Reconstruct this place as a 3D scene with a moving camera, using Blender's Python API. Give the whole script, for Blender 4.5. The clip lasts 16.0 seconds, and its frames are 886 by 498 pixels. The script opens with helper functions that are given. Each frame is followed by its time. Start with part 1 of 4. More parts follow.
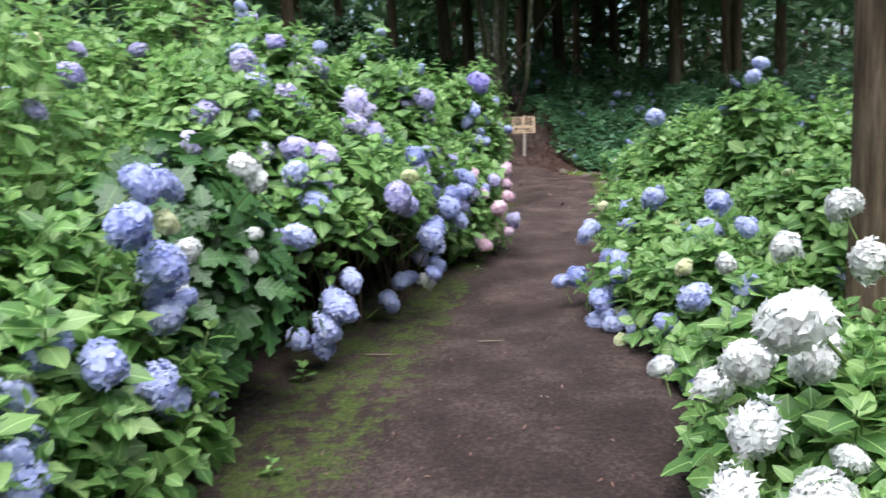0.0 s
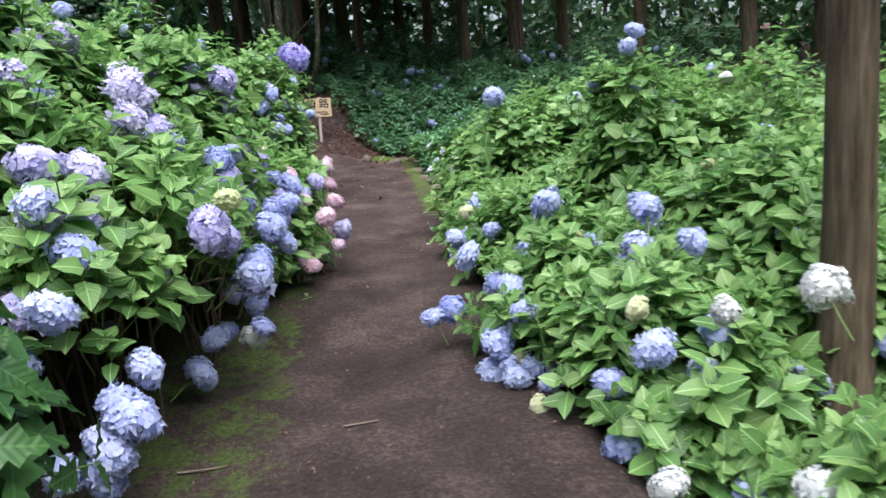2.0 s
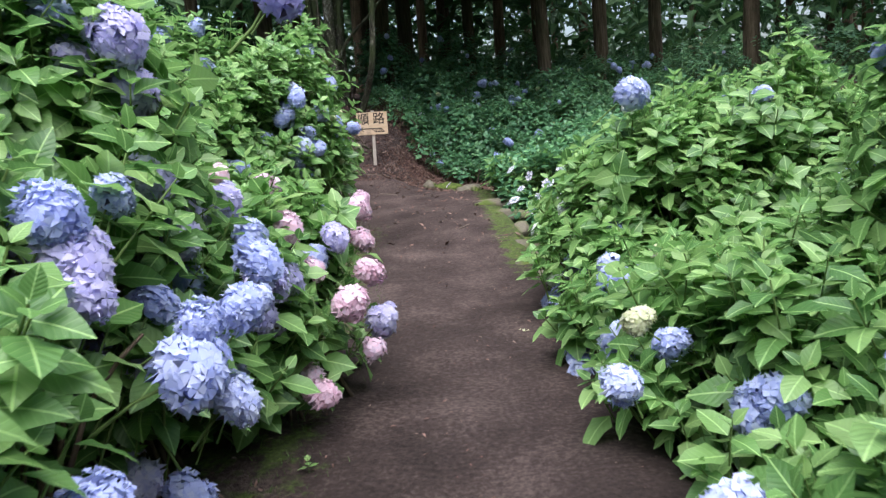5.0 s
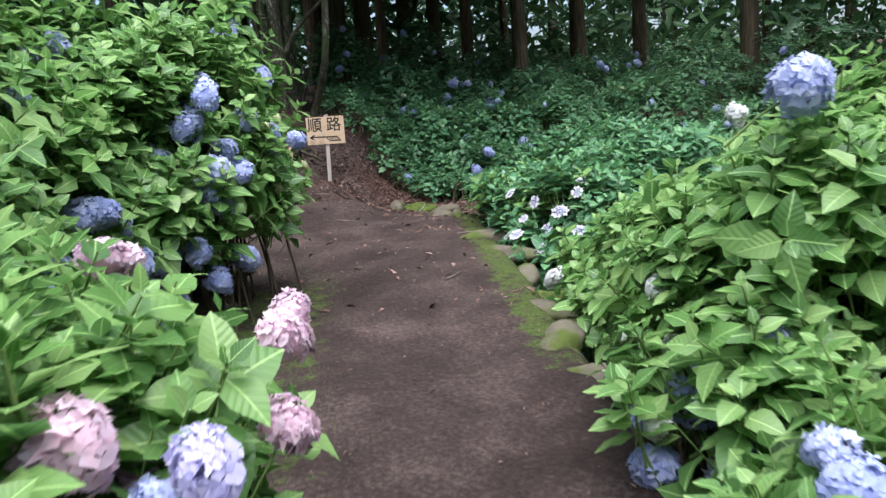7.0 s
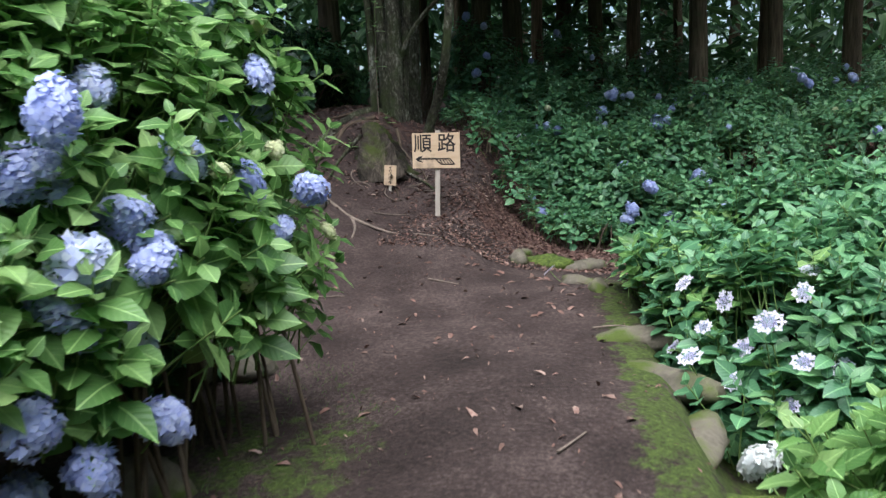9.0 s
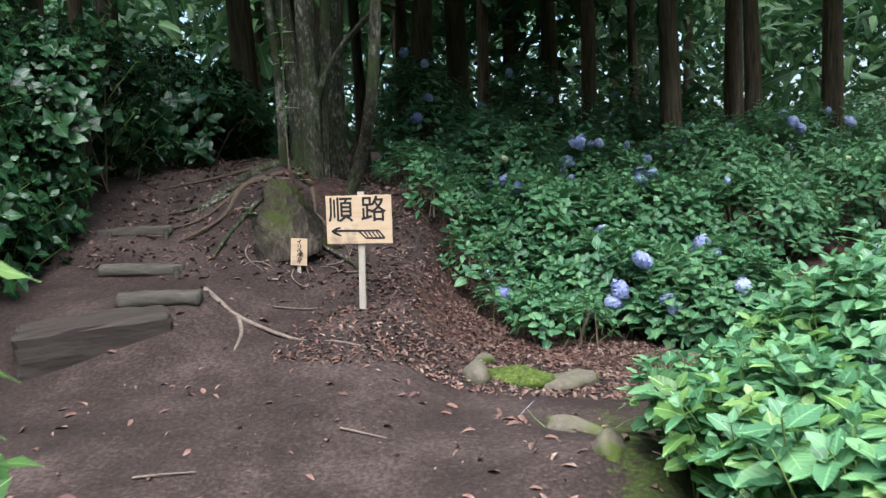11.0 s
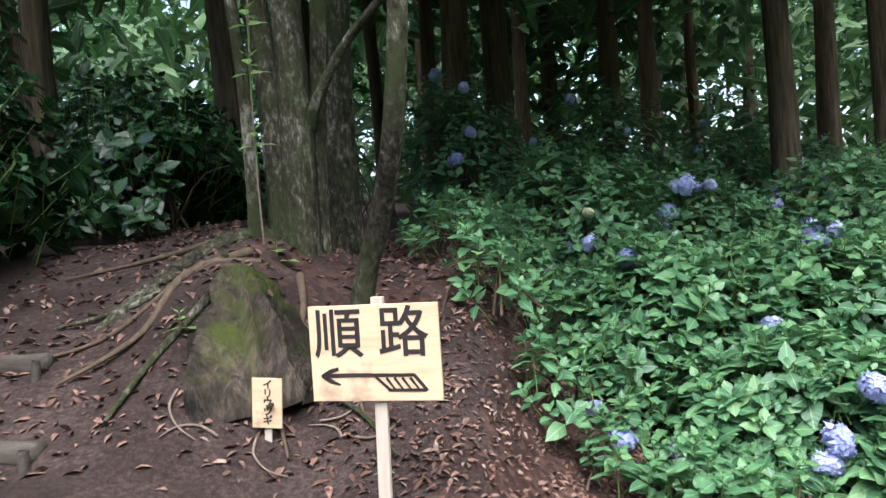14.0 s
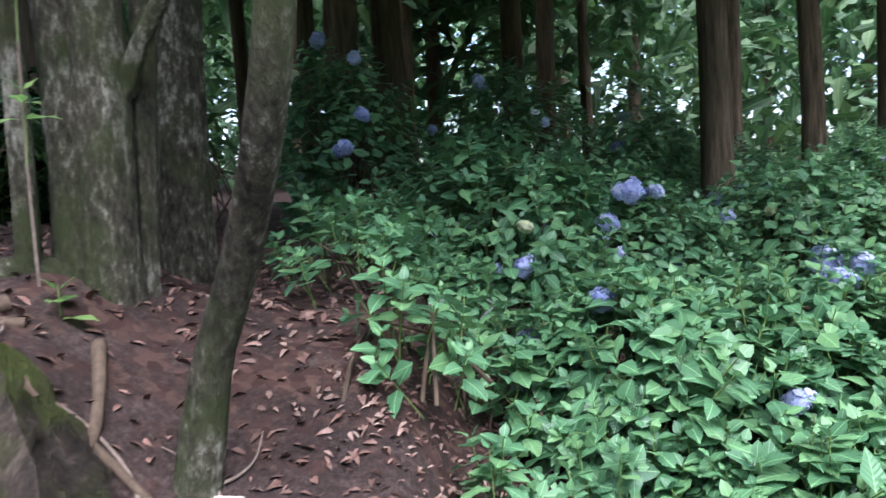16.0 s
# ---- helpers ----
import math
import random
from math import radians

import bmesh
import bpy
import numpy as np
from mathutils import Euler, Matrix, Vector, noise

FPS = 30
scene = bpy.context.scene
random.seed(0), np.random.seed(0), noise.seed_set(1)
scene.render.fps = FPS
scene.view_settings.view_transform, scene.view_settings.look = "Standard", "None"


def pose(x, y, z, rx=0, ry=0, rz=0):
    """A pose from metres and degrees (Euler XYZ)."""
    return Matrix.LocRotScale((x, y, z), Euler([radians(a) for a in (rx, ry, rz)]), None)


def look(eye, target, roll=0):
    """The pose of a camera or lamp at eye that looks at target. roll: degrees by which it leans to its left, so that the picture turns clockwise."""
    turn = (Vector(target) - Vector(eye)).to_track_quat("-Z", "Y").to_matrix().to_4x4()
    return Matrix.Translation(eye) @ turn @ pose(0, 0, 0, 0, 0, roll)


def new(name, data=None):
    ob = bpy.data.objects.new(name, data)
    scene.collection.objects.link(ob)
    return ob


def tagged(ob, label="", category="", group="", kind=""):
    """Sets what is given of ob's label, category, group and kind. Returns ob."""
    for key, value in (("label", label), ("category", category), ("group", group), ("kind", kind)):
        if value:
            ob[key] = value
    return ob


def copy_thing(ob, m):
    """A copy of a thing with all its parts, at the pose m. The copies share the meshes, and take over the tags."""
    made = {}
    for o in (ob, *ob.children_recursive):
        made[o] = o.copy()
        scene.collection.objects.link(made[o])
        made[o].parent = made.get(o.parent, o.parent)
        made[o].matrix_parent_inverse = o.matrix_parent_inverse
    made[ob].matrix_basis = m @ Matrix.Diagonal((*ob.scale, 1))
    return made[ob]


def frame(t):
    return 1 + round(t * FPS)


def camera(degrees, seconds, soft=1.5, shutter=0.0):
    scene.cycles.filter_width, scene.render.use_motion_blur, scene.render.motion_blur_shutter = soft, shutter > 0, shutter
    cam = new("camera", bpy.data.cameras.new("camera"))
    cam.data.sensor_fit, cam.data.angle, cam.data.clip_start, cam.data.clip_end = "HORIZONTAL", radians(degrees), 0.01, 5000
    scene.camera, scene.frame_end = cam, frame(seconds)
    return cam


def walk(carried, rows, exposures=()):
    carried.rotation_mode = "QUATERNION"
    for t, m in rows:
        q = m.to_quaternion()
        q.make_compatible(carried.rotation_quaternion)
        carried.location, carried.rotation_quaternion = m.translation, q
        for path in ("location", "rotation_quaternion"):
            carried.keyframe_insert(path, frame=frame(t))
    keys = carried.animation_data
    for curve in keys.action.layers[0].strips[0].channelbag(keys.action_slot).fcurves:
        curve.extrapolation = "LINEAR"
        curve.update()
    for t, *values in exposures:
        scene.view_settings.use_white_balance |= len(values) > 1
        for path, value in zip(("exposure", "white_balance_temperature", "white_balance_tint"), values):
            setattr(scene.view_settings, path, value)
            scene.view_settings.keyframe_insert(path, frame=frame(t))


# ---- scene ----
cam = camera(58.3, 16.0, soft=1.4, shutter=0.3)
PATH = [
    (0, (0.503, -3.161, 1.518), (0.146, -1.22, 1.198), -3.0),
    (0.5, (0.37, -2.792, 1.493), (0.279, -0.818, 1.182), -4.3),
    (1, (0.206, -2.337, 1.535), (0.241, -0.368, 1.188), -2.1),
    (1.5, (0.013, -1.868, 1.574), (0.249, 0.084, 1.203), -3.5),
    (2, (-0.066, -1.443, 1.578), (0.113, 0.507, 1.175), -4.3),
    (2.5, (-0.023, -0.931, 1.563), (-0.027, 1.037, 1.205), -4.6),
    (3, (-0.043, -0.403, 1.543), (-0.03, 1.566, 1.196), -2.7),
    (3.5, (-0.041, 0.148, 1.577), (0.007, 2.118, 1.235), -2.9),
    (3.7, (-0.004, 0.386, 1.538), (0.02, 2.361, 1.219), -4.1),
    (5.8, (-0.03, 2.562, 1.383), (-0.007, 4.522, 0.988), -4.6),
    (6, (-0.037, 2.804, 1.404), (-0.03, 4.76, 0.988), -4.0),
    (6.5, (-0.117, 3.533, 1.402), (-0.04, 5.488, 0.987), -3.7),
    (7, (-0.132, 4.221, 1.422), (0.0, 6.188, 1.085), -4.5),
    (7.5, (-0.061, 4.93, 1.454), (-0.038, 6.893, 1.07), -3.2),
    (8, (-0.021, 5.659, 1.436), (-0.097, 7.622, 1.06), -2.3),
    (8.5, (0.074, 6.346, 1.512), (-0.012, 8.316, 1.178), -3.0),
    (9, (0.22, 6.986, 1.547), (-0.022, 8.949, 1.246), -2.0),
    (9.5, (0.233, 7.595, 1.533), (0.049, 9.567, 1.255), -1.3),
    (10, (0.178, 8.248, 1.636), (0.096, 10.231, 1.39), -1.9),
    (12.3, (-0.045, 10.827, 1.611), (-0.209, 12.815, 1.466), -2.7),
    (12.5, (-0.097, 11.048, 1.61), (-0.276, 13.035, 1.464), -1.5),
    (13, (-0.244, 11.565, 1.728), (-0.294, 13.558, 1.571), -4.2),
    (13.5, (-0.306, 12.077, 1.729), (-0.402, 14.073, 1.655), -4.6),
    (14, (-0.334, 12.587, 1.797), (-0.499, 14.579, 1.733), -4.2),
    (14.5, (-0.431, 13.062, 1.816), (-0.484, 15.058, 1.69), -3.1),
    (15, (-0.518, 13.504, 1.879), (-0.484, 15.498, 1.738), -2.3),
    (15.5, (-0.559, 14.035, 1.943), (-0.543, 16.03, 1.811), -2.7),
    (16, (-0.604, 14.423, 1.989), (-0.44, 16.413, 1.871), -2.8),
]
walk(cam, [(t, look(eye, target, roll)) for t, eye, target, roll in PATH],
     exposures=[(0, 0.8, 6000, 12), (6.0, 0.85, 5900, 12), (8.5, 0.8, 5850, 10), (10.0, 0.95, 5800, 8), (12.5, 1.75, 5950, 11), (14.5, 1.85, 6100, 16), (15.5, 2.15, 5800, 19), (16.0, 2.2, 5750, 20)])

# ---- light: an overcast sky over the clearing ----
world = bpy.data.worlds.new("world")
scene.world = world
world.use_nodes = True
wn = world.node_tree.nodes
sky = wn.new("ShaderNodeTexSky")
sky.sky_type, sky.sun_disc = "NISHITA", False
sky.sun_elevation, sky.sun_rotation = radians(72), radians(167)
sky.air_density, sky.dust_density, sky.ozone_density = 1.0, 4.0, 0.6
wn["Background"].inputs["Strength"].default_value = 0.15
world.node_tree.links.new(sky.outputs[0], wn["Background"].inputs["Color"])
sun = new("sun", bpy.data.lights.new("sun", "SUN"))
sun.data.energy, sun.data.angle, sun.data.color = 5.0, radians(75), (1.0, 0.98, 0.94)
sun.matrix_world = look((0, 0, 30), (-2.2, 9.5, 0))


# ---- materials ----
def mat(name, rough=0.6, spec=0.4):
    m = bpy.data.materials.new(name)
    m.use_nodes = True
    b = m.node_tree.nodes["Principled BSDF"]
    b.inputs["Roughness"].default_value = rough
    b.inputs["Specular IOR Level"].default_value = spec
    return m, m.node_tree.nodes, m.node_tree.links, b


def node(ns, kind, **values):
    n = ns.new(kind)
    for key, v in values.items():
        n.inputs[key].default_value = v
    return n


def ramp(ns, stops):
    n = ns.new("ShaderNodeValToRGB")
    e = n.color_ramp.elements
    while len(e) < len(stops):
        e.new(0.5)
    for el, (p, c) in zip(e, stops):
        el.position, el.color = p, (*c, 1)
    return n


def mixrgb(ns, ls, fac, a, b, blend="MIX"):
    n = ns.new("ShaderNodeMix")
    n.data_type, n.blend_type = "RGBA", blend
    for key, v in (("Factor", fac), ("A", a), ("B", b)):
        sock = [k for k in n.inputs if k.name == key and k.type == ("VALUE" if key == "Factor" else "RGBA")][0]
        if isinstance(v, (int, float)):
            sock.default_value = v
        elif isinstance(v, tuple):
            sock.default_value = (*v, 1)
        else:
            ls.new(v, sock)
    return [k for k in n.outputs if k.type == "RGBA"][0]


def mathn(ns, ls, op, a, b=0.0):
    n = ns.new("ShaderNodeMath")
    n.operation = op
    for k, v in enumerate((a, b)):
        if isinstance(v, (int, float)):
            n.inputs[k].default_value = v
        else:
            ls.new(v, n.inputs[k])
    return n.outputs[0]


def leaf_material(name, dark, mid, young, rough=0.42, through_light=0.3):
    """Ovate leaf: pale midrib and side veins from the leaf's own uv, colour varied leaf by leaf."""
    m, ns, ls, b = mat(name, rough, 0.45)
    geo, info = ns.new("ShaderNodeNewGeometry"), ns.new("ShaderNodeObjectInfo")
    rnd = mathn(ns, ls, "FRACT", mathn(ns, ls, "ADD", geo.outputs["Random Per Island"], info.outputs["Random"]))
    r = ramp(ns, [(0.0, dark), (0.55, mid), (1.0, young)])
    ls.new(rnd, r.inputs[0])
    uv = ns.new("ShaderNodeUVMap")
    sep = ns.new("ShaderNodeSeparateXYZ")
    ls.new(uv.outputs[0], sep.inputs[0])
    across = mathn(ns, ls, "ABSOLUTE", mathn(ns, ls, "SUBTRACT", sep.outputs[1], 0.5))
    rib = mathn(ns, ls, "LESS_THAN", across, 0.025)
    side = mathn(ns, ls, "SINE", mathn(ns, ls, "MULTIPLY", mathn(ns, ls, "SUBTRACT", sep.outputs[0], mathn(ns, ls, "MULTIPLY", across, 0.6)), 44.0))
    vein = mathn(ns, ls, "MULTIPLY", mathn(ns, ls, "GREATER_THAN", side, 0.95), 0.13)
    fac = mathn(ns, ls, "MAXIMUM", mathn(ns, ls, "MULTIPLY", rib, 0.6), vein)
    pale = tuple(min(1, c * 1.5 + 0.02) for c in young)
    tc = ns.new("ShaderNodeTexCoord")
    blot = node(ns, "ShaderNodeTexNoise", Scale=9.0, Detail=3.0)
    ls.new(tc.outputs["Object"], blot.inputs["Vector"])
    base = mixrgb(ns, ls, mathn(ns, ls, "MULTIPLY", blot.outputs[0], 0.45), r.outputs[0], dark)
    col = mixrgb(ns, ls, fac, base, pale)
    ls.new(col, b.inputs["Base Color"])
    bump = node(ns, "ShaderNodeBump", Strength=0.18, Distance=0.004)
    ls.new(side, bump.inputs["Height"])
    ls.new(bump.outputs[0], b.inputs["Normal"])
    tr = ns.new("ShaderNodeBsdfTranslucent")
    ls.new(col, tr.inputs["Color"])
    mx = node(ns, "ShaderNodeMixShader", Fac=through_light)
    ls.new(b.outputs[0], mx.inputs[1])
    ls.new(tr.outputs[0], mx.inputs[2])
    ls.new(mx.outputs[0], ns["Material Output"].inputs["Surface"])
    return m


def petal_material(name, a, c, d):
    m, ns, ls, b = mat(name, 0.65, 0.25)
    geo, info = ns.new("ShaderNodeNewGeometry"), ns.new("ShaderNodeObjectInfo")
    r = ramp(ns, [(0.0, a), (0.5, c), (1.0, d)])
    v = mathn(ns, ls, "ADD", mathn(ns, ls, "MULTIPLY", geo.outputs["Random Per Island"], 0.6), mathn(ns, ls, "MULTIPLY", info.outputs["Random"], 0.4))
    ls.new(v, r.inputs[0])
    tc = ns.new("ShaderNodeTexCoord")
    n1 = node(ns, "ShaderNodeTexNoise", Scale=5.0, Detail=2.0)
    ls.new(tc.outputs["Object"], n1.inputs["Vector"])
    col = mixrgb(ns, ls, mathn(ns, ls, "MULTIPLY", n1.outputs[0], 0.3), r.outputs[0], a)
    ls.new(col, b.inputs["Base Color"])
    tr = ns.new("ShaderNodeBsdfTranslucent")
    ls.new(col, tr.inputs["Color"])
    mx = node(ns, "ShaderNodeMixShader", Fac=0.42)
    ls.new(b.outputs[0], mx.inputs[1])
    ls.new(tr.outputs[0], mx.inputs[2])
    ls.new(mx.outputs[0], ns["Material Output"].inputs["Surface"])
    return m


def rough_material(name, stops, scale, stretch=(1, 1, 1), rough=0.9, bump=0.5, dist=0.02, moss=None, moss_at=0.55, vary=0.0):
    """Grain at two scales with relief; moss: a second colour in patches."""
    m, ns, ls, b = mat(name, rough, 0.2)
    tc = ns.new("ShaderNodeTexCoord")
    mp = ns.new("ShaderNodeMapping")
    mp.inputs["Scale"].default_value = stretch
    ls.new(tc.outputs["Object"], mp.inputs[0])
    n1 = node(ns, "ShaderNodeTexNoise", Scale=scale, Detail=8.0, Roughness=0.7)
    n2 = node(ns, "ShaderNodeTexNoise", Scale=scale * 0.13, Detail=4.0)
    for n in (n1, n2):
        ls.new(mp.outputs[0], n.inputs["Vector"])
    mixv = mathn(ns, ls, "ADD", mathn(ns, ls, "MULTIPLY", n1.outputs[0], 0.65), mathn(ns, ls, "MULTIPLY", n2.outputs[0], 0.35))
    r = ramp(ns, stops)
    ls.new(mixv, r.inputs[0])
    col = r.outputs[0]
    if moss:
        n3 = node(ns, "ShaderNodeTexNoise", Scale=2.2, Detail=6.0, Roughness=0.65)
        ls.new(tc.outputs["Object"], n3.inputs["Vector"])
        k = ramp(ns, [(moss_at - 0.07, (0, 0, 0)), (moss_at + 0.07, (1, 1, 1))])
        ls.new(n3.outputs[0], k.inputs[0])
        col = mixrgb(ns, ls, k.outputs[0], col, mixrgb(ns, ls, n1.outputs[0], tuple(c * 0.5 for c in moss), moss))
    if vary:
        info = ns.new("ShaderNodeNewGeometry")
        col = mixrgb(ns, ls, mathn(ns, ls, "MULTIPLY", info.outputs["Random Per Island"], vary), col, (0.02, 0.015, 0.01))
    ls.new(col, b.inputs["Base Color"])
    bp = node(ns, "ShaderNodeBump", Strength=bump, Distance=dist)
    ls.new(n1.outputs[0], bp.inputs["Height"])
    ls.new(bp.outputs[0], b.inputs["Normal"])
    return m


def ground_material():
    """Trodden dark soil; moss and reddish leaf litter by zone."""
    m, ns, ls, b = mat("soil", 0.92, 0.2)
    tc = ns.new("ShaderNodeTexCoord")
    n1 = node(ns, "ShaderNodeTexNoise", Scale=38.0, Detail=8.0, Roughness=0.75)
    n2 = node(ns, "ShaderNodeTexNoise", Scale=1.7, Detail=5.0, Roughness=0.6)
    n3 = node(ns, "ShaderNodeTexNoise", Scale=7.0, Detail=7.0, Roughness=0.7)
    vo = node(ns, "ShaderNodeTexVoronoi", Scale=22.0)
    for n in (n1, n2, n3, vo):
        ls.new(tc.outputs["Object"], n.inputs["Vector"])
    soil = ramp(ns, [(0.37, (0.018, 0.012, 0.010)), (0.5, (0.046, 0.031, 0.027)), (0.62, (0.11, 0.080, 0.070))])
    ls.new(mathn(ns, ls, "ADD", mathn(ns, ls, "MULTIPLY", n1.outputs[0], 0.6), mathn(ns, ls, "MULTIPLY", n2.outputs[0], 0.4)), soil.inputs[0])
    mossc = ramp(ns, [(0.35, (0.03, 0.035, 0.012)), (0.55, (0.07, 0.10, 0.022)), (0.75, (0.14, 0.19, 0.04))])
    ls.new(n1.outputs[0], mossc.inputs[0])
    lit = ramp(ns, [(0.0, (0.03, 0.015, 0.012)), (0.5, (0.065, 0.034, 0.027)), (1.0, (0.13, 0.08, 0.06))])
    ls.new(vo.outputs["Color"], lit.inputs[0])
    out = soil.outputs[0]
    for zone, colour in (("moss", mossc), ("litter", lit)):
        at = ns.new("ShaderNodeAttribute")
        at.attribute_name = zone
        f = mathn(ns, ls, "ADD", at.outputs["Fac"], mathn(ns, ls, "MULTIPLY", mathn(ns, ls, "SUBTRACT", n3.outputs[0], 0.5), 2.2))
        k = ramp(ns, [(0.42, (0, 0, 0)), (0.68, (1, 1, 1))])
        ls.new(f, k.inputs[0])
        out = mixrgb(ns, ls, k.outputs[0], out, colour.outputs[0])
    ls.new(out, b.inputs["Base Color"])
    bp = node(ns, "ShaderNodeBump", Strength=1.0, Distance=0.03)
    ls.new(mathn(ns, ls, "ADD", n1.outputs[0], n3.outputs[0]), bp.inputs["Height"])
    ls.new(bp.outputs[0], b.inputs["Normal"])
    return m


SOIL = ground_material()
# hydrangea leaf twice: brighter for the open, darker and bluer with shade in its colour
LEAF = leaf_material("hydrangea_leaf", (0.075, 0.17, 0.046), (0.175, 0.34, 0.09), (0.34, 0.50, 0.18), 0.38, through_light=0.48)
LEAF_SHADE = leaf_material("shade_toned_leaf", (0.055, 0.145, 0.07), (0.10, 0.24, 0.11), (0.18, 0.35, 0.14), 0.4)
LEAF_OAK = leaf_material("lobed_leaf", (0.03, 0.075, 0.022), (0.04, 0.11, 0.03), (0.06, 0.15, 0.035))
LEAF_GLOSS = leaf_material("evergreen_leaf", (0.012, 0.04, 0.016), (0.022, 0.07, 0.025), (0.045, 0.11, 0.035), 0.25, 0.12)
NEEDLE = leaf_material("cedar_spray", (0.022, 0.065, 0.026), (0.045, 0.12, 0.042), (0.095, 0.19, 0.06), 0.6, 0.3)
STEM = rough_material("green_stem", [(0.3, (0.07, 0.13, 0.03)), (0.7, (0.16, 0.22, 0.07))], 20, rough=0.6, bump=0.1)
WOODY = rough_material("woody_stem", [(0.3, (0.035, 0.025, 0.018)), (0.7, (0.12, 0.088, 0.06))], 25, (1, 1, 0.3))
PETAL = {
    "b": petal_material("blue_petal", (0.34, 0.40, 0.74), (0.54, 0.59, 0.84), (0.80, 0.83, 0.91)),
    "l": petal_material("lilac_petal", (0.40, 0.38, 0.70), (0.62, 0.59, 0.82), (0.84, 0.80, 0.89)),
    "u": petal_material("violet_petal", (0.38, 0.35, 0.74), (0.50, 0.46, 0.82), (0.62, 0.58, 0.86)),
    "p": petal_material("pink_petal", (0.76, 0.50, 0.60), (0.84, 0.64, 0.74), (0.80, 0.72, 0.84)),
    "w": petal_material("white_petal", (0.74, 0.76, 0.74), (0.83, 0.84, 0.83), (0.86, 0.86, 0.82)),
    "c": petal_material("cream_petal", (0.50, 0.58, 0.28), (0.68, 0.70, 0.44), (0.78, 0.76, 0.60)),
    "k": petal_material("pale_lacecap_petal", (0.66, 0.62, 0.80), (0.82, 0.76, 0.88), (0.86, 0.85, 0.88)),
}
PETAL["d"] = PETAL["k"]
CEDAR = rough_material("cedar_bark", [(0.36, (0.03, 0.022, 0.014)), (0.5, (0.095, 0.071, 0.045)), (0.66, (0.20, 0.155, 0.105))], 24, (1, 1, 0.09), bump=0.9, dist=0.05, moss=(0.09, 0.10, 0.05), moss_at=0.64)
MOSSBARK = rough_material("mossy_bark", [(0.40, (0.02, 0.018, 0.012)), (0.52, (0.08, 0.075, 0.05)), (0.63, (0.34, 0.33, 0.27))], 30, (1, 1, 0.45), bump=1.0, dist=0.06, moss=(0.06, 0.075, 0.028), moss_at=0.53)
MOSS = rough_material("moss", [(0.35, (0.018, 0.028, 0.008)), (0.5, (0.06, 0.085, 0.016)), (0.66, (0.14, 0.18, 0.035))], 35, bump=1.0, dist=0.015)
STUMPWOOD = rough_material("mossy_stump", [(0.38, (0.015, 0.012, 0.009)), (0.52, (0.05, 0.04, 0.03)), (0.66, (0.14, 0.11, 0.085))], 22, (1, 1, 0.4), bump=1.0, dist=0.05, moss=(0.07, 0.09, 0.018), moss_at=0.53)
STONE = rough_material("garden_stone", [(0.3, (0.15, 0.13, 0.10)), (0.55, (0.30, 0.27, 0.20)), (0.75, (0.45, 0.42, 0.34))], 16, bump=0.6, moss=(0.13, 0.16, 0.05), moss_at=0.60)
MOSSTONE = rough_material("mossy_stone", [(0.3, (0.06, 0.055, 0.04)), (0.55, (0.14, 0.12, 0.09)), (0.75, (0.25, 0.23, 0.18))], 18, bump=0.8, moss=(0.075, 0.10, 0.02), moss_at=0.52)
LOG = rough_material("weathered_log", [(0.3, (0.028, 0.023, 0.018)), (0.55, (0.07, 0.062, 0.05)), (0.75, (0.16, 0.145, 0.12))], 20, (0.25, 1, 1), bump=0.8)
DARKLOG = rough_material("wet_dark_timber", [(0.3, (0.018, 0.014, 0.012)), (0.6, (0.045, 0.036, 0.03)), (0.8, (0.08, 0.065, 0.055))], 20, (0.2, 1, 1), rough=0.8)
ROOT = rough_material("bare_root", [(0.3, (0.08, 0.06, 0.048)), (0.6, (0.19, 0.15, 0.12)), (0.8, (0.33, 0.28, 0.23))], 30, (1, 1, 1), bump=0.5)
BOARD = rough_material("pale_pine_board", [(0.30, (0.44, 0.29, 0.17)), (0.5, (0.55, 0.40, 0.26)), (0.72, (0.62, 0.48, 0.33))], 26, (0.12, 1, 1), rough=0.6, bump=0.12, moss=(0.30, 0.22, 0.16), moss_at=0.64)
POST = rough_material("grey_softwood", [(0.3, (0.30, 0.25, 0.20)), (0.7, (0.50, 0.44, 0.37))], 30, (1, 1, 0.1), bump=0.2)
INK = rough_material("black_ink", [(0.3, (0.012, 0.010, 0.010)), (0.7, (0.035, 0.03, 0.028))], 60, rough=0.6, bump=0.05)
LITTER = rough_material("fallen_leaf", [(0.3, (0.08, 0.04, 0.03)), (0.5, (0.17, 0.095, 0.075)), (0.72, (0.48, 0.38, 0.31))], 9.0, rough=0.8, bump=0.1, vary=0.6)
GRASS = leaf_material("grass_blade", (0.05, 0.10, 0.02), (0.09, 0.16, 0.035), (0.15, 0.22, 0.06), 0.6)

rng = np.random.default_rng(7)


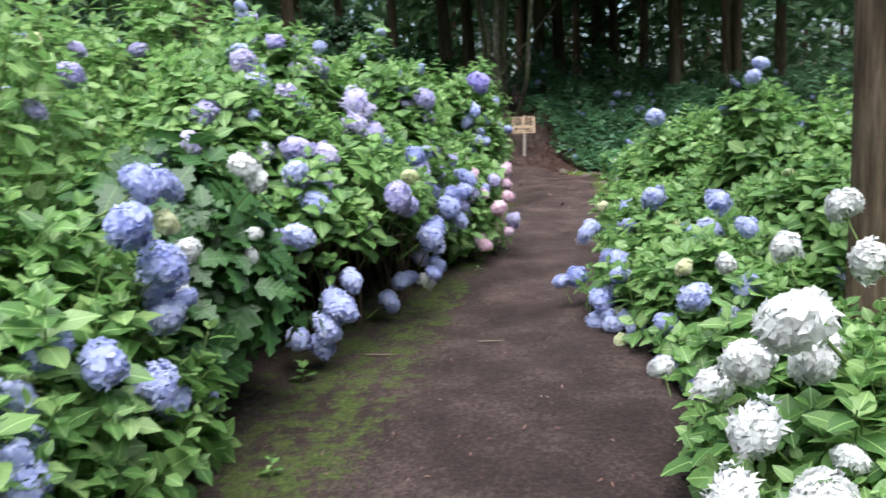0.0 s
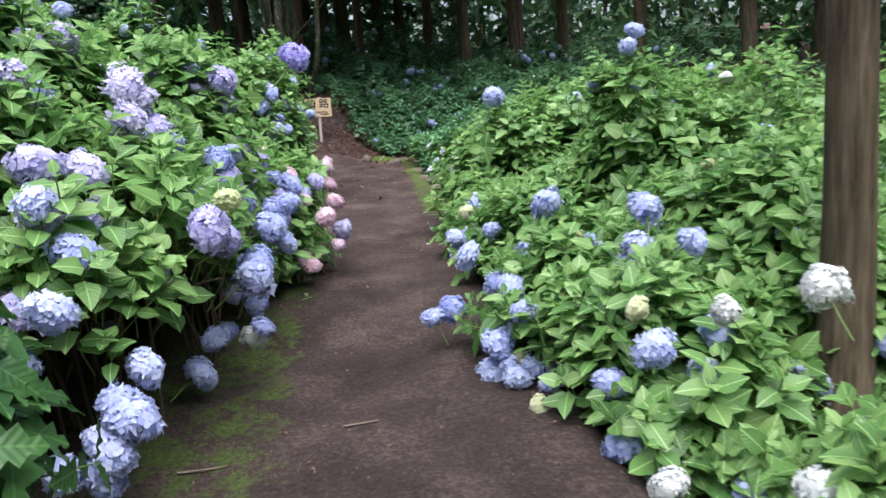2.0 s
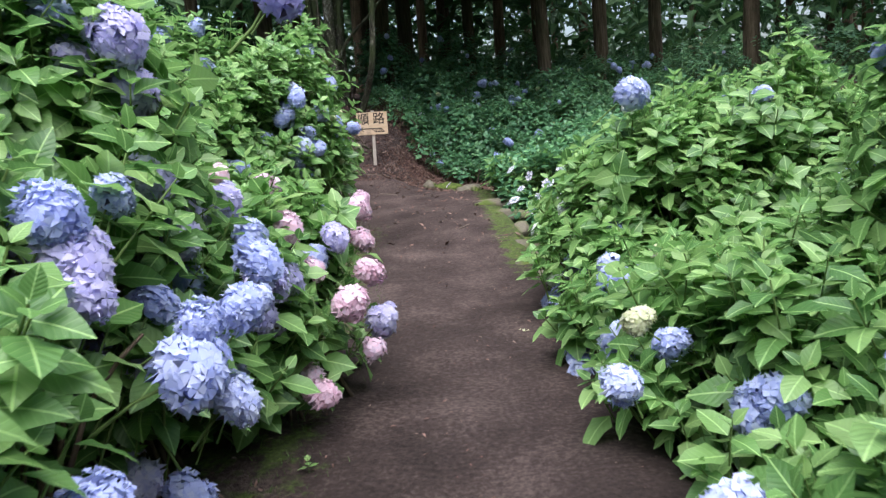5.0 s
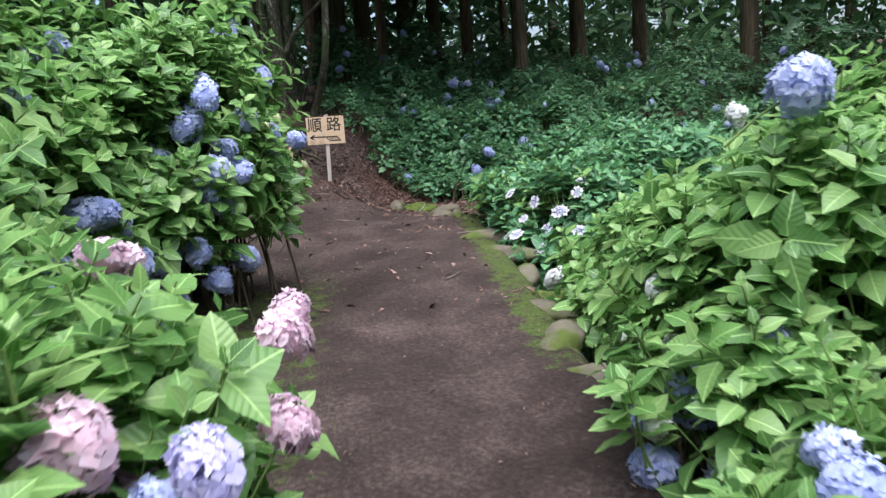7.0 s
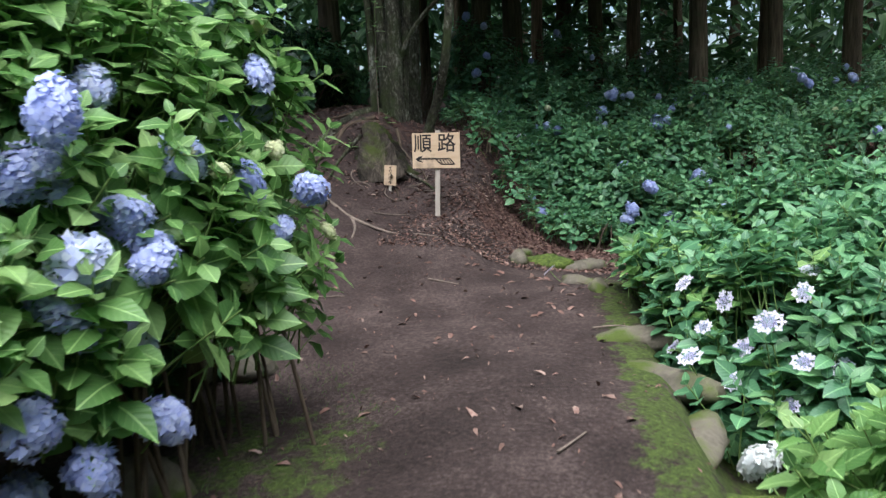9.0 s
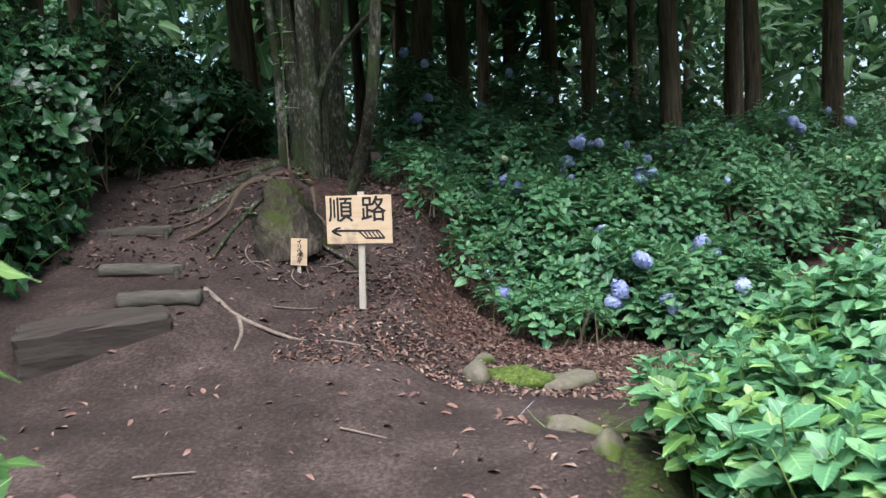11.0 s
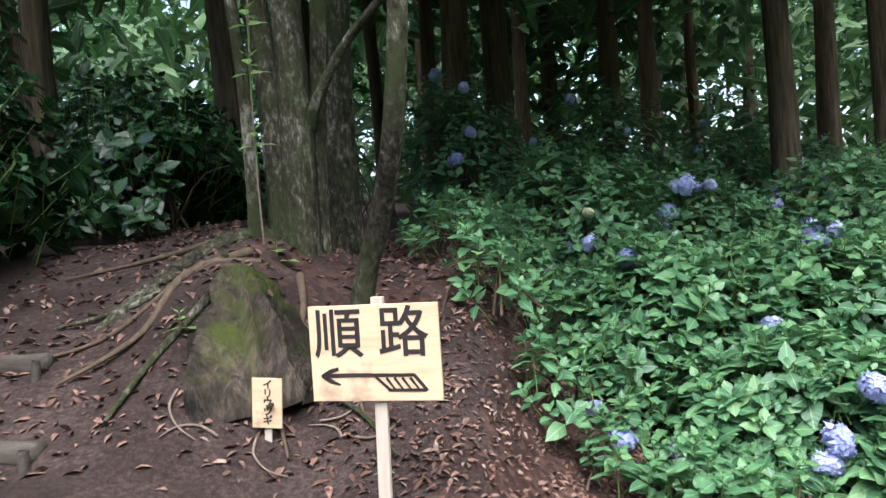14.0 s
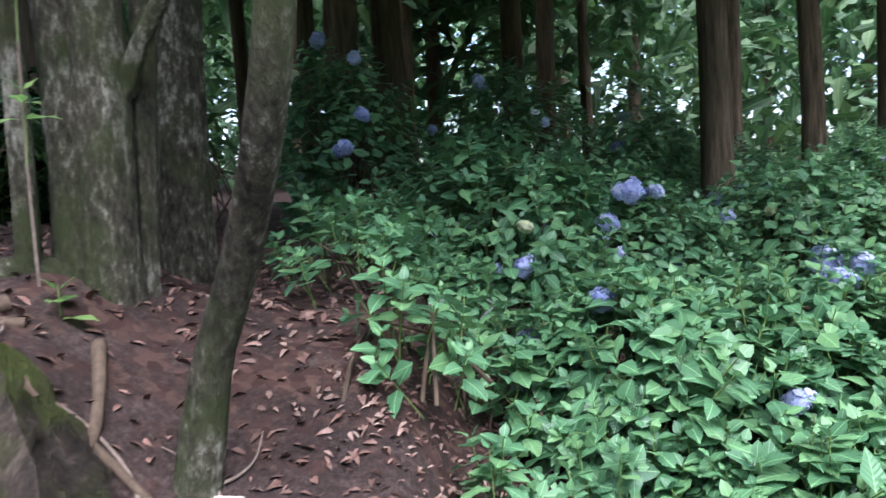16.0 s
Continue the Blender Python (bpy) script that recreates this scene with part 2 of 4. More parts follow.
# ---- mesh helpers ----
def mesh_of(name, verts, faces, mats, uvs=None, mi=None, smooth=True):
    """A mesh from arrays; faces: (n, 3) or (n, 4)."""
    verts, faces = np.asarray(verts, np.float32), np.asarray(faces, np.int32)
    me = bpy.data.meshes.new(name)
    n, k = faces.shape
    me.vertices.add(len(verts))
    me.vertices.foreach_set("co", verts.ravel())
    me.loops.add(n * k)
    me.loops.foreach_set("vertex_index", faces.ravel())
    me.polygons.add(n)
    me.polygons.foreach_set("loop_start", np.arange(0, n * k, k, dtype=np.int32))
    for m in mats:
        me.materials.append(m)
    if mi is not None:
        me.polygons.foreach_set("material_index", np.asarray(mi, np.int32))
    me.polygons.foreach_set("use_smooth", np.full(n, smooth))
    me.update(calc_edges=True)
    if uvs is not None:
        lay = me.uv_layers.new(name="UVMap")
        lay.data.foreach_set("uv", np.asarray(uvs, np.float32)[faces.ravel()].ravel())
    return me


def part(name, data, parent, label="", m=None, kind=""):
    ob = new(name, data)
    ob.parent = parent
    if m is not None:
        ob.matrix_basis = m
    return tagged(ob, label, kind=kind)


def bm_mesh(name, bm, mats):
    me = bpy.data.meshes.new(name)
    bm.to_mesh(me)
    bm.free()
    for m in mats:
        me.materials.append(m)
    return me


def join(blocks):
    """Joins (verts, faces, uvs, material index) blocks."""
    V, F, U, M, o = [], [], [], [], 0
    for v, f, u, k in blocks:
        V.append(v), F.append(np.asarray(f) + o), U.append(u if u is not None else np.zeros((len(v), 2))), M.append(np.full(len(f), k))
        o += len(v)
    return np.concatenate(V), np.concatenate(F), np.concatenate(U), np.concatenate(M)


def tube(points, radii, sides=8, rough=0.0, seed=0):
    """A tapered tube along points, as quads."""
    r = np.random.default_rng(seed)
    P = np.asarray(points, float)
    n = len(P)
    T = np.gradient(P, axis=0)
    T /= np.linalg.norm(T, axis=1)[:, None] + 1e-9
    ref = np.array([1.0, 0, 0]) if abs(T[0][0]) < 0.8 else np.array([0, 1.0, 0])
    A = np.cross(T, ref)
    A /= np.linalg.norm(A, axis=1)[:, None]
    B = np.cross(T, A)
    a = np.linspace(0, 2 * np.pi, sides, endpoint=False)
    lobes = 1 + rough * r.normal(size=sides)[None, :] + rough * 0.5 * r.normal(size=(n, sides))
    R = np.asarray(radii)[:, None] * lobes
    V = P[:, None, :] + R[..., None] * (np.cos(a)[None, :, None] * A[:, None, :] + np.sin(a)[None, :, None] * B[:, None, :])
    i = np.arange(n - 1)[:, None] * sides
    j = np.arange(sides)[None, :]
    F = np.stack([i + j, i + (j + 1) % sides, i + sides + (j + 1) % sides, i + sides + j], -1).reshape(-1, 4)
    V = V.reshape(-1, 3)
    V = np.concatenate([V, P[-1:], P[:1]])
    return V, F, np.zeros((len(V), 2))


def curve_points(ctrl, n=12):
    """Smooth points through control points."""
    C = np.asarray(ctrl, float)
    t = np.linspace(0, len(C) - 1, n)
    k = np.clip(t.astype(int), 0, len(C) - 2)
    f = (t - k)[:, None]
    p0, p1, p2, p3 = C[np.maximum(k - 1, 0)], C[k], C[k + 1], C[np.minimum(k + 2, len(C) - 1)]
    return 0.5 * (2 * p1 + (p2 - p0) * f + (2 * p0 - 5 * p1 + 4 * p2 - p3) * f**2 + (3 * p1 - p0 - 3 * p2 + p3) * f**3)


def rotz(a):
    return np.array([[math.cos(a), -math.sin(a), 0], [math.sin(a), math.cos(a), 0], [0, 0, 1]])


def roty(a):
    return np.array([[math.cos(a), 0, math.sin(a)], [0, 1, 0], [-math.sin(a), 0, math.cos(a)]])


def leaf_block(length, width, droop=0.25, fold=0.25, lobes=False, rows=6):
    """One leaf along +x from the origin: ovate, pointed, folded on its midrib and drooping."""
    s = np.linspace(0, 1, rows)
    prof = np.sin(np.pi * np.clip(s, 0, 1) ** 0.72) ** 0.7 * (1 - 0.2 * s)
    prof[0], prof[-1] = 0.05, 0.0
    if lobes:
        prof = prof * np.where(np.arange(rows) % 2 == 0, 0.62, 1.1)
    V, U = [], []
    for k in range(rows):
        x, z = s[k] * length, -droop * length * s[k] ** 2
        w = prof[k] * width / 2
        wave = 0.05 * width * math.sin(k * 2.3)
        V += [(x, -w, z + fold * w + wave), (x, 0, z), (x, w, z + fold * w - wave)]
        U += [(s[k], 0.5 - prof[k] / 2), (s[k], 0.5), (s[k], 0.5 + prof[k] / 2)]
    F = []
    for k in range(rows - 1):
        a = 3 * k
        F += [(a, a + 1, a + 4, a + 3), (a + 1, a + 2, a + 5, a + 4)]
    return np.array(V, float), np.array(F), np.array(U, float)


def shoot_blocks(r, pairs=((0.02, 0.15, 5), (0.09, 0.145, 12), (0.15, 0.115, 28), (0.185, 0.065, 50)), lobes=False, wide=0.74, stem=0.2, rows=5):
    """A leafy shoot up +z: opposite pairs of leaves on a thin stem."""
    blocks = []
    for k, (z, size, up) in enumerate(pairs):
        for side in (0, np.pi):
            L = size * r.uniform(0.8, 1.15)
            v, f, u = leaf_block(L, L * wide * r.uniform(0.85, 1.15), r.uniform(0.0, 0.36), r.uniform(0.0, 0.3), lobes, 9 if lobes else rows)
            v = v + np.array([0.012, 0, 0])
            v = v @ roty(-radians(up + r.uniform(-14, 14))).T @ rotz(side + k * 1.57 + r.uniform(-0.3, 0.3)).T + np.array([0, 0, z])
            blocks.append((v, f, u, 0))
    P = np.array([(0, 0, -stem), (0.004, 0.003, -stem / 3), (0, 0, 0.19)])
    v, f, u = tube(P, [0.005, 0.0045, 0.003], 4)
    blocks.append((v, f, u, 1))
    return join(blocks)


def head_blocks(r, florets=115, squash=0.86):
    """A mophead of unit radius: four-petalled florets over a ball, on a stalk."""
    blocks = []
    ga = np.pi * (3 - 5**0.5)
    for k in range(florets):
        z = 1 - 1.75 * (k + 0.5) / florets
        q = math.sqrt(max(0, 1 - z * z))
        n = np.array([q * math.cos(k * ga), q * math.sin(k * ga), z])
        rad = 0.88 * r.uniform(0.86, 1.1) * (1 + 0.17 * math.sin(3 * n[0] + 2 * n[1] + r.integers(1) + florets) + 0.1 * math.sin(4 * n[1] - 3 * n[2]))
        t1 = np.cross(n, [0.3, 0.2, 1]) if abs(n[2]) < 0.9 else np.cross(n, [1, 0, 0])
        t1 /= np.linalg.norm(t1)
        t2 = np.cross(n, t1)
        spin, tilt = r.uniform(0, 6.28), r.normal(0, 0.5, 2)
        nn = n + tilt[0] * t1 + tilt[1] * t2
        size = 0.3 * r.uniform(0.8, 1.2)
        for p in range(4):
            a = spin + p * np.pi / 2
            d = math.cos(a) * t1 + math.sin(a) * t2
            e = -math.sin(a) * t1 + math.cos(a) * t2
            c = n * rad
            v = np.array([c, c + size * (0.62 * d + 0.52 * e) + nn * 0.11 + tilt[0] * d * 0.1, c + size * 1.02 * (d + (n - nn) * np.dot(d, nn)) + nn * 0.02, c + size * (0.62 * d - 0.52 * e) + nn * 0.11 + nn * size * tilt[1] * 0.5])
            blocks.append((v, np.array([(0, 3, 2, 1)]), None, 0))
    bm = bmesh.new()
    bmesh.ops.create_icosphere(bm, subdivisions=1, radius=0.66)
    v = np.array([x.co[:] for x in bm.verts])
    f = np.array([[x.index for x in g.verts] + [g.verts[2].index] for g in bm.faces])
    bm.free()
    core = (v, f)
    V, F, U, M = join(blocks)
    V[:, 2] *= squash
    tv, tf, tu = tube(np.array([(0, 0, -2.6), (0.1, 0.05, -1.4), (0, 0, -0.4)]), [0.06, 0.05, 0.05], 4)
    return join([(V, F, U, 0), (tv, tf, tu, 1)]), core


def lacecap_blocks(r, flat=0.16):
    """A lacecap of unit radius: a low disc of buds ringed by large florets."""
    blocks = []
    for k in range(60):
        q, a = 0.62 * math.sqrt((k + 0.5) / 60), k * 2.39996
        c = np.array([q * math.cos(a), q * math.sin(a), flat * (1 - q * q)])
        s = 0.05
        v = np.array([c + (-s, -s, 0), c + (s, -s, 0.03), c + (s, s, 0), c + (-s, s, 0.03)])
        blocks.append((v, np.array([(0, 1, 2, 3)]), None, 2))
    for k in range(9):
        a0 = k * 6.283 / 9 + r.uniform(-0.2, 0.2)
        c = np.array([0.84 * math.cos(a0), 0.84 * math.sin(a0), r.uniform(0.0, 0.12)])
        for p in range(4):
            a = a0 + p * np.pi / 2
            d, e = np.array([math.cos(a), math.sin(a), 0.12]), np.array([-math.sin(a), math.cos(a), 0])
            v = np.array([c, c + 0.2 * d + 0.15 * e, c + 0.36 * d, c + 0.2 * d - 0.15 * e])
            blocks.append((v, np.array([(0, 3, 2, 1)]), None, 0))
    tv, tf, tu = tube(np.array([(0, 0, -2.6), (0.1, 0.05, -1.2), (0, 0, 0)]), [0.06, 0.05, 0.04], 4)
    blocks.append((tv, tf, tu, 1))
    return join(blocks)


def frames_to(points, normals, scales, r):
    """Rotation-scale matrices (n, 3, 3) whose z follows the normals, spun at random."""
    n = normals / np.linalg.norm(normals, axis=1)[:, None]
    ref = np.where(np.abs(n[:, 2:3]) < 0.9, np.array([[0, 0, 1.0]]), np.array([[1.0, 0, 0]]))
    a = np.cross(n, ref)
    a /= np.linalg.norm(a, axis=1)[:, None]
    b = np.cross(n, a)
    t = r.uniform(0, 2 * np.pi, len(n))[:, None]
    x = np.cos(t) * a + np.sin(t) * b
    y = np.cross(n, x)
    return np.stack([x, y, n], -1) * np.asarray(scales)[:, None, None]


def scatter(name, base, mats, points, normals, scales, r):
    """Many copies of one block joined into one mesh."""
    V, F, U, M = base
    R = frames_to(points, normals, scales, r)
    W = (np.einsum("nij,kj->nki", R, V) + points[:, None, :]).reshape(-1, 3)
    n = len(points)
    G = (F[None] + (np.arange(n) * len(V))[:, None, None]).reshape(-1, 4)
    return mesh_of(name, W, G, mats, np.tile(U, (n, 1)), np.tile(M, n))


def pose_of(p, R):
    m = Matrix([[float(v) for v in row] for row in R]).to_4x4()
    m.translation = p
    return m


# ---- the ground ----
PY = np.array([-60, -8, 2, 5, 8, 11, 13, 14.3, 15.7, 16.8, 18, 20, 24, 40, 90, 400.0])
PZ = np.array([-0.2, -0.15, -0.10, -0.07, 0.0, 0.14, 0.2, 0.34, 0.58, 1.02, 1.45, 1.65, 1.8, 2.8, 6.0, 6.0])
AY = np.array([-60, 13.2, 14.3, 15.7, 17, 18.6, 21, 25, 40, 60.0])
AZ = np.array([0, 0, 0.25, 0.6, 1.2, 1.0, 0.6, 0.8, 0.6, 0.0])


def smooth(a, b, x):
    t = np.clip((x - a) / (b - a), 0, 1)
    return t * t * (3 - 2 * t)


def height(x, y):
    x, y = np.asarray(x, float), np.asarray(y, float)
    z = np.interp(y, PY, PZ)
    kerb = np.interp(y, [-60, 1, 4, 6, 12.5, 14.2], [0.15, 0.2, 0.3, 0.5, 0.45, 0.0])
    z = z - kerb * smooth(0.85, 1.25, x)
    z = z - np.interp(y, AY, AZ) * (1 - np.exp(-np.clip(x + 0.65, 0, 50) / 0.65)) * smooth(-0.8, -0.2, x)
    z = z + 0.3 * smooth(-1.3, -2.3, x) * smooth(14.0, 15.4, y) * (1 - smooth(19, 24, y))
    z = z + 0.35 * smooth(-1.6, -4.5, x) * (1 - smooth(9.5, 12.5, y))
    z = z + 0.3 * np.exp(-((x + 1.85) ** 2 + (y - 16.85) ** 2) / 0.16)
    z = z + 0.3 * np.exp(-((x + 1.8) ** 2 + (y - 17.6) ** 2) / 0.45)
    z = z + 0.028 * np.sin(x * 2.1 + y * 0.7) * np.sin(y * 1.3 - x * 0.4) + 0.012 * np.sin(x * 6.3 + 1.0) * np.sin(y * 5.1)
    return z


def spread(lo, hi, step, far, n=22):
    mid = np.arange(lo, hi + step / 2, step)
    g = np.geomspace(0.15, far, n)
    return np.concatenate([lo - g[::-1], mid, hi + g])


def build_ground():
    xs, ys = spread(-5, 6, 0.07, 260), spread(-6, 24, 0.07, 360)
    X, Y = np.meshgrid(xs, ys)
    Z = height(X, Y) + 0.0015 * rng.normal(size=X.shape) * ((np.abs(X) < 6) & (Y > -6) & (Y < 24))
    nx = len(xs)
    i = np.arange(len(ys) - 1)[:, None] * nx
    j = np.arange(nx - 1)[None]
    F = np.stack([i + j, i + j + 1, i + nx + j + 1, i + nx + j], -1).reshape(-1, 4)
    me = mesh_of("ground", np.stack([X, Y, Z], -1).reshape(-1, 3), F, [SOIL])
    moss = np.maximum(0.55 * smooth(-0.38, -0.75, X) * (1 - smooth(10.2, 12.0, Y)) * smooth(-3, -1, -np.abs(X)), 0.7 * smooth(0.48, 0.75, X) * (1 - smooth(1.2, 1.7, X)) * smooth(7.5, 9.0, Y) * (1 - smooth(13.0, 15.5, Y)))
    litter = np.maximum(0.95 * smooth(-0.75, -0.1, X - 0.25 * (Y - 17)) * smooth(14.8, 16.5, Y), 0.6 * smooth(16.4, 17.5, Y) * smooth(-2.6, -1.8, X))
    for zone, val in (("moss", moss), ("litter", litter)):
        me.attributes.new(zone, "FLOAT", "POINT").data.foreach_set("value", val.ravel().astype(np.float32))
    tagged(new("ground", me), "trodden dark brown soil path with mossy verges", "ground", kind="structure")


build_ground()

# ---- shared plant meshes ----
SHOOTS = [shoot_blocks(np.random.default_rng(k)) for k in range(5)]
SHOOT_ME = [mesh_of("leaf_shoot", b[0], b[1], [LEAF, STEM], b[2], b[3]) for b in SHOOTS]
# the same shoots in the leaf colour darkened for shade
SHADE_ME = [mesh_of("leaf_shoot", b[0], b[1], [LEAF_SHADE, STEM], b[2], b[3]) for b in SHOOTS]
OAKS = [shoot_blocks(np.random.default_rng(k), ((0.02, 0.24, -25), (0.1, 0.22, -10), (0.16, 0.16, 10)), True, 0.8) for k in range(20, 23)]
OAK_ME = [mesh_of("leaf_shoot", b[0], b[1], [LEAF_OAK, STEM], b[2], b[3]) for b in OAKS]
LOWS = [shoot_blocks(np.random.default_rng(k), ((0.02, 0.17, 5), (0.10, 0.15, 20), (0.16, 0.08, 45)), rows=4) for k in range(30, 33)]
HEADS = {}
for colour, pm in PETAL.items():
    HEADS[colour] = []
    for k in range(3):
        if colour in "kd":
            V, F, U, M = lacecap_blocks(np.random.default_rng(50 + k))
            HEADS[colour].append(mesh_of("flower_head", V, F, [pm, STEM, PETAL["l"] if colour == "k" else PETAL["b"]], U, M))
        else:
            (V, F, U, M), (cv, cf) = head_blocks(np.random.default_rng(40 + k), squash=0.74 + 0.13 * k)
            V, F, U, M = join([(V, F, U, 0), (cv * (1, 1, 0.8), cf, None, 0)])[:3] + (np.concatenate([M, np.zeros(len(cf), int)]),)
            HEADS[colour].append(mesh_of("flower_head", V, F, [pm, STEM], U, M))

# edges of the walked strip, which stays free of plants
LEFT_Y = [-6, 1.2, 2.2, 3.0, 4.5, 5.5, 6.2, 7.0, 8.0, 9.0, 9.6, 10.6, 12, 14, 15, 18, 20, 22, 40]
LEFT_X = [-1.3, -1.1, -0.9, -0.8, -0.82, -0.5, -0.45, -0.95, -1.5, -1.2, -0.85, -0.72, -1.9, -2.3, -3.5, -3.4, -2.8, -2.2, -2.2]
RIGHT_Y = [-6, -0.5, 0.2, 1.0, 2.0, 2.7, 3.4, 4.2, 6.0, 6.8, 8.0, 10.5, 11.3, 13.0, 14.2, 15.2, 16.3, 17.0, 18.4, 19.3, 21, 22, 40]
RIGHT_X = [1.05, 1.0, 0.85, 0.85, 0.9, 0.65, 0.45, 0.6, 0.62, 0.55, 0.92, 1.1, 0.95, 0.8, 0.95, 1.1, 0.75, 0.1, -0.25, -0.6, -0.9, -1.6, -1.8]


def free(p, margin=0.08):
    a, b = np.interp(p[:, 1], LEFT_Y, LEFT_X), np.interp(p[:, 1], RIGHT_Y, RIGHT_X)
    return (p[:, 0] < a - margin) | (p[:, 0] > b + margin)


def on_domes(domes, n, r, inner=1.0, low=-0.1, clear=0.06):
    """Points and normals over the outside of a union of half-ellipsoids standing on the ground."""
    D = np.array(domes, float)
    area = D[:, 2] * D[:, 3] + D[:, 2] * D[:, 4] + D[:, 3] * D[:, 4]
    k = r.choice(len(D), n * 3, p=area / area.sum())
    d = r.normal(size=(n * 3, 3))
    d /= np.linalg.norm(d, axis=1)[:, None]
    d[:, 2] = np.abs(d[:, 2]) * (1 - low) + low
    d /= np.linalg.norm(d, axis=1)[:, None]
    base = np.stack([D[k, 0], D[k, 1], height(D[k, 0], D[k, 1])], -1)
    lump = 1 + 0.10 * np.sin(d[:, 0] * 7 + k) * np.sin(d[:, 1] * 6 + 2 * k) + r.normal(0, 0.05, n * 3)
    p = base + d * D[k, 2:5] * (inner * lump)[:, None]
    nrm = d / D[k, 2:5]
    nrm /= np.linalg.norm(nrm, axis=1)[:, None]
    keep = p[:, 2] > height(p[:, 0], p[:, 1]) + clear * (1 if clear < 0.1 else r.uniform(0.5, 1.4, n * 3))
    keep &= free(p) | (D[k, 2] < 0.39)
    for q in range(len(D)):
        b = np.array([D[q, 0], D[q, 1], float(height(D[q, 0], D[q, 1]))])
        keep &= (k == q) | (np.sum(((p - b) / (D[q, 2:5] * 0.86 * inner)) ** 2, axis=1) > 1)
    sel = np.nonzero(keep)[0][:n]
    return p[sel], nrm[sel]


def flower(parent, p, nrm, dia, colour, r):
    nrm = np.asarray(nrm, float)
    R = frames_to(np.array([p]), np.array([nrm]), [dia / 2 * (0.75 if colour == "k" else 0.93)], r)[0] @ np.diag([r.uniform(0.9, 1.15), r.uniform(0.85, 1.05), r.uniform(0.85, 1.1)])
    part("flower_head", HEADS[colour][int(r.integers(3))], parent, m=pose_of(p, R))


COLOUR_WORD = {"b": "blue", "l": "lilac-blue", "u": "violet", "p": "pink", "w": "white", "c": "cream", "k": "pale lacecap"}


def settle(root, x, y):
    """Moves the thing's own origin to its foot, its parts staying in place."""
    root.location = (x, y, float(height(x, y)))
    for c in root.children:
        c.matrix_parent_inverse = Matrix.Translation(-root.location)
    return root


def bush(name, label, domes, shoots, seed, placed=(), random_heads=(), meshes=None, blocks=None, leaf=None, singles=110, size=1.15, group="hydrangeas along the path", stems=14, upright=0.55, low=-0.1, clear=0.06):
    """A shrub: woody stems, leafy shoots over its mounds (the outer ones single), flower heads."""
    r = np.random.default_rng(seed)
    meshes, blocks, leaf = meshes or SHOOT_ME, blocks or SHOOTS, leaf or LEAF
    D = np.array(domes, float)
    root = new(name)
    cx, cy = D[:, 0].mean(), D[:, 1].mean()
    tagged(root, label, "hydrangea" if "hydrangea" in name else "shrub", group)
    # stems fan out from the foot of each mound
    st = []
    for d in D:
        z0 = float(height(d[0], d[1]))
        for s in range(stems):
            a, q = r.uniform(0, 6.28), r.uniform(0.3, 0.85)
            e = np.array([d[0] + q * d[2] * math.cos(a), d[1] + q * d[3] * math.sin(a), z0 + d[4] * math.sqrt(1 - q * q) * 0.95])
            b = np.array([d[0] + 0.15 * r.normal(), d[1] + 0.15 * r.normal(), z0 - 0.05])
            mid = (b + e) / 2 + np.array([0, 0, 0.2]) * d[4]
            v, f, u = tube(curve_points([b, mid, e], 6), np.linspace(0.012, 0.005, 6), 5)
            st.append((v, f, u, 0))
    V, F, U, M = join(st)
    part("woody_base", mesh_of("woody_base", V, F, [WOODY], U, M), root, "thin brown woody stems", kind="stuff")
    shoots, size = int(shoots * 1.35), size * 0.9
    p, n = on_domes(domes, shoots, r, low=low, clear=clear)
    # flower heads push the leaves around them aside
    if len(placed):
        Q = np.array([q[:3] for q in placed], float)
        wide = np.array([q[3] for q in placed], float)
        gap = np.linalg.norm(p[:, None] - Q[None] - np.array([0, 0, -0.05]), axis=2) - wide[None] * 0.75 - 0.05
        ok = gap.min(1) > 0
        out = np.array([-0.5 * np.sign(cx), -0.85, 0.1])
        for step in (0.1, 0.2, 0.3):
            ok &= (np.linalg.norm(p[:, None] - Q[None] - out * step, axis=2) - wide[None] * 0.6).min(1) > 0
        p, n = p[ok], n[ok]
    axis = n * (1 - upright) + np.array([0, 0, upright]) + r.normal(0, 0.22, n.shape)
    sc = size * r.uniform(0.75, 1.25, len(p))
    near = np.argsort(np.abs(p[:, 0]))[:singles]
    R = frames_to(p, axis, sc, r)
    for i in near:
        part("leaf_shoot", meshes[int(r.integers(len(meshes)))], root, m=pose_of(p[i], R[i]))
    rest = np.setdiff1d(np.arange(len(p)), near)
    pi, ni = on_domes(domes, shoots // 2, r, inner=0.78, low=low, clear=clear * 1.3)
    P = np.concatenate([p[rest], pi])
    A = np.concatenate([axis[rest], ni * 0.6 + np.array([0, 0, 0.4]) + r.normal(0, 0.3, ni.shape)])
    S = np.concatenate([sc[rest], size * r.uniform(0.8, 1.2, len(pi))])
    # shoots deep inside or far from the path are simpler
    plain = [blocks[0]] if blocks is OAKS else LOWS
    blocks = list(blocks) + list(plain)
    split = len(blocks) - len(plain)
    which = np.where((np.arange(len(P)) >= len(rest)) | (singles <= 70), r.integers(split, len(blocks), len(P)), r.integers(0, split, len(P)))
    bl = []
    for k, b in enumerate(blocks):
        w = which == k
        if w.any():
            Rk = frames_to(P[w], A[w], S[w], r)
            W = (np.einsum("nij,kj->nki", Rk, b[0]) + P[w][:, None]).reshape(-1, 3)
            G = (b[1][None] + (np.arange(w.sum()) * len(b[0]))[:, None, None]).reshape(-1, 4)
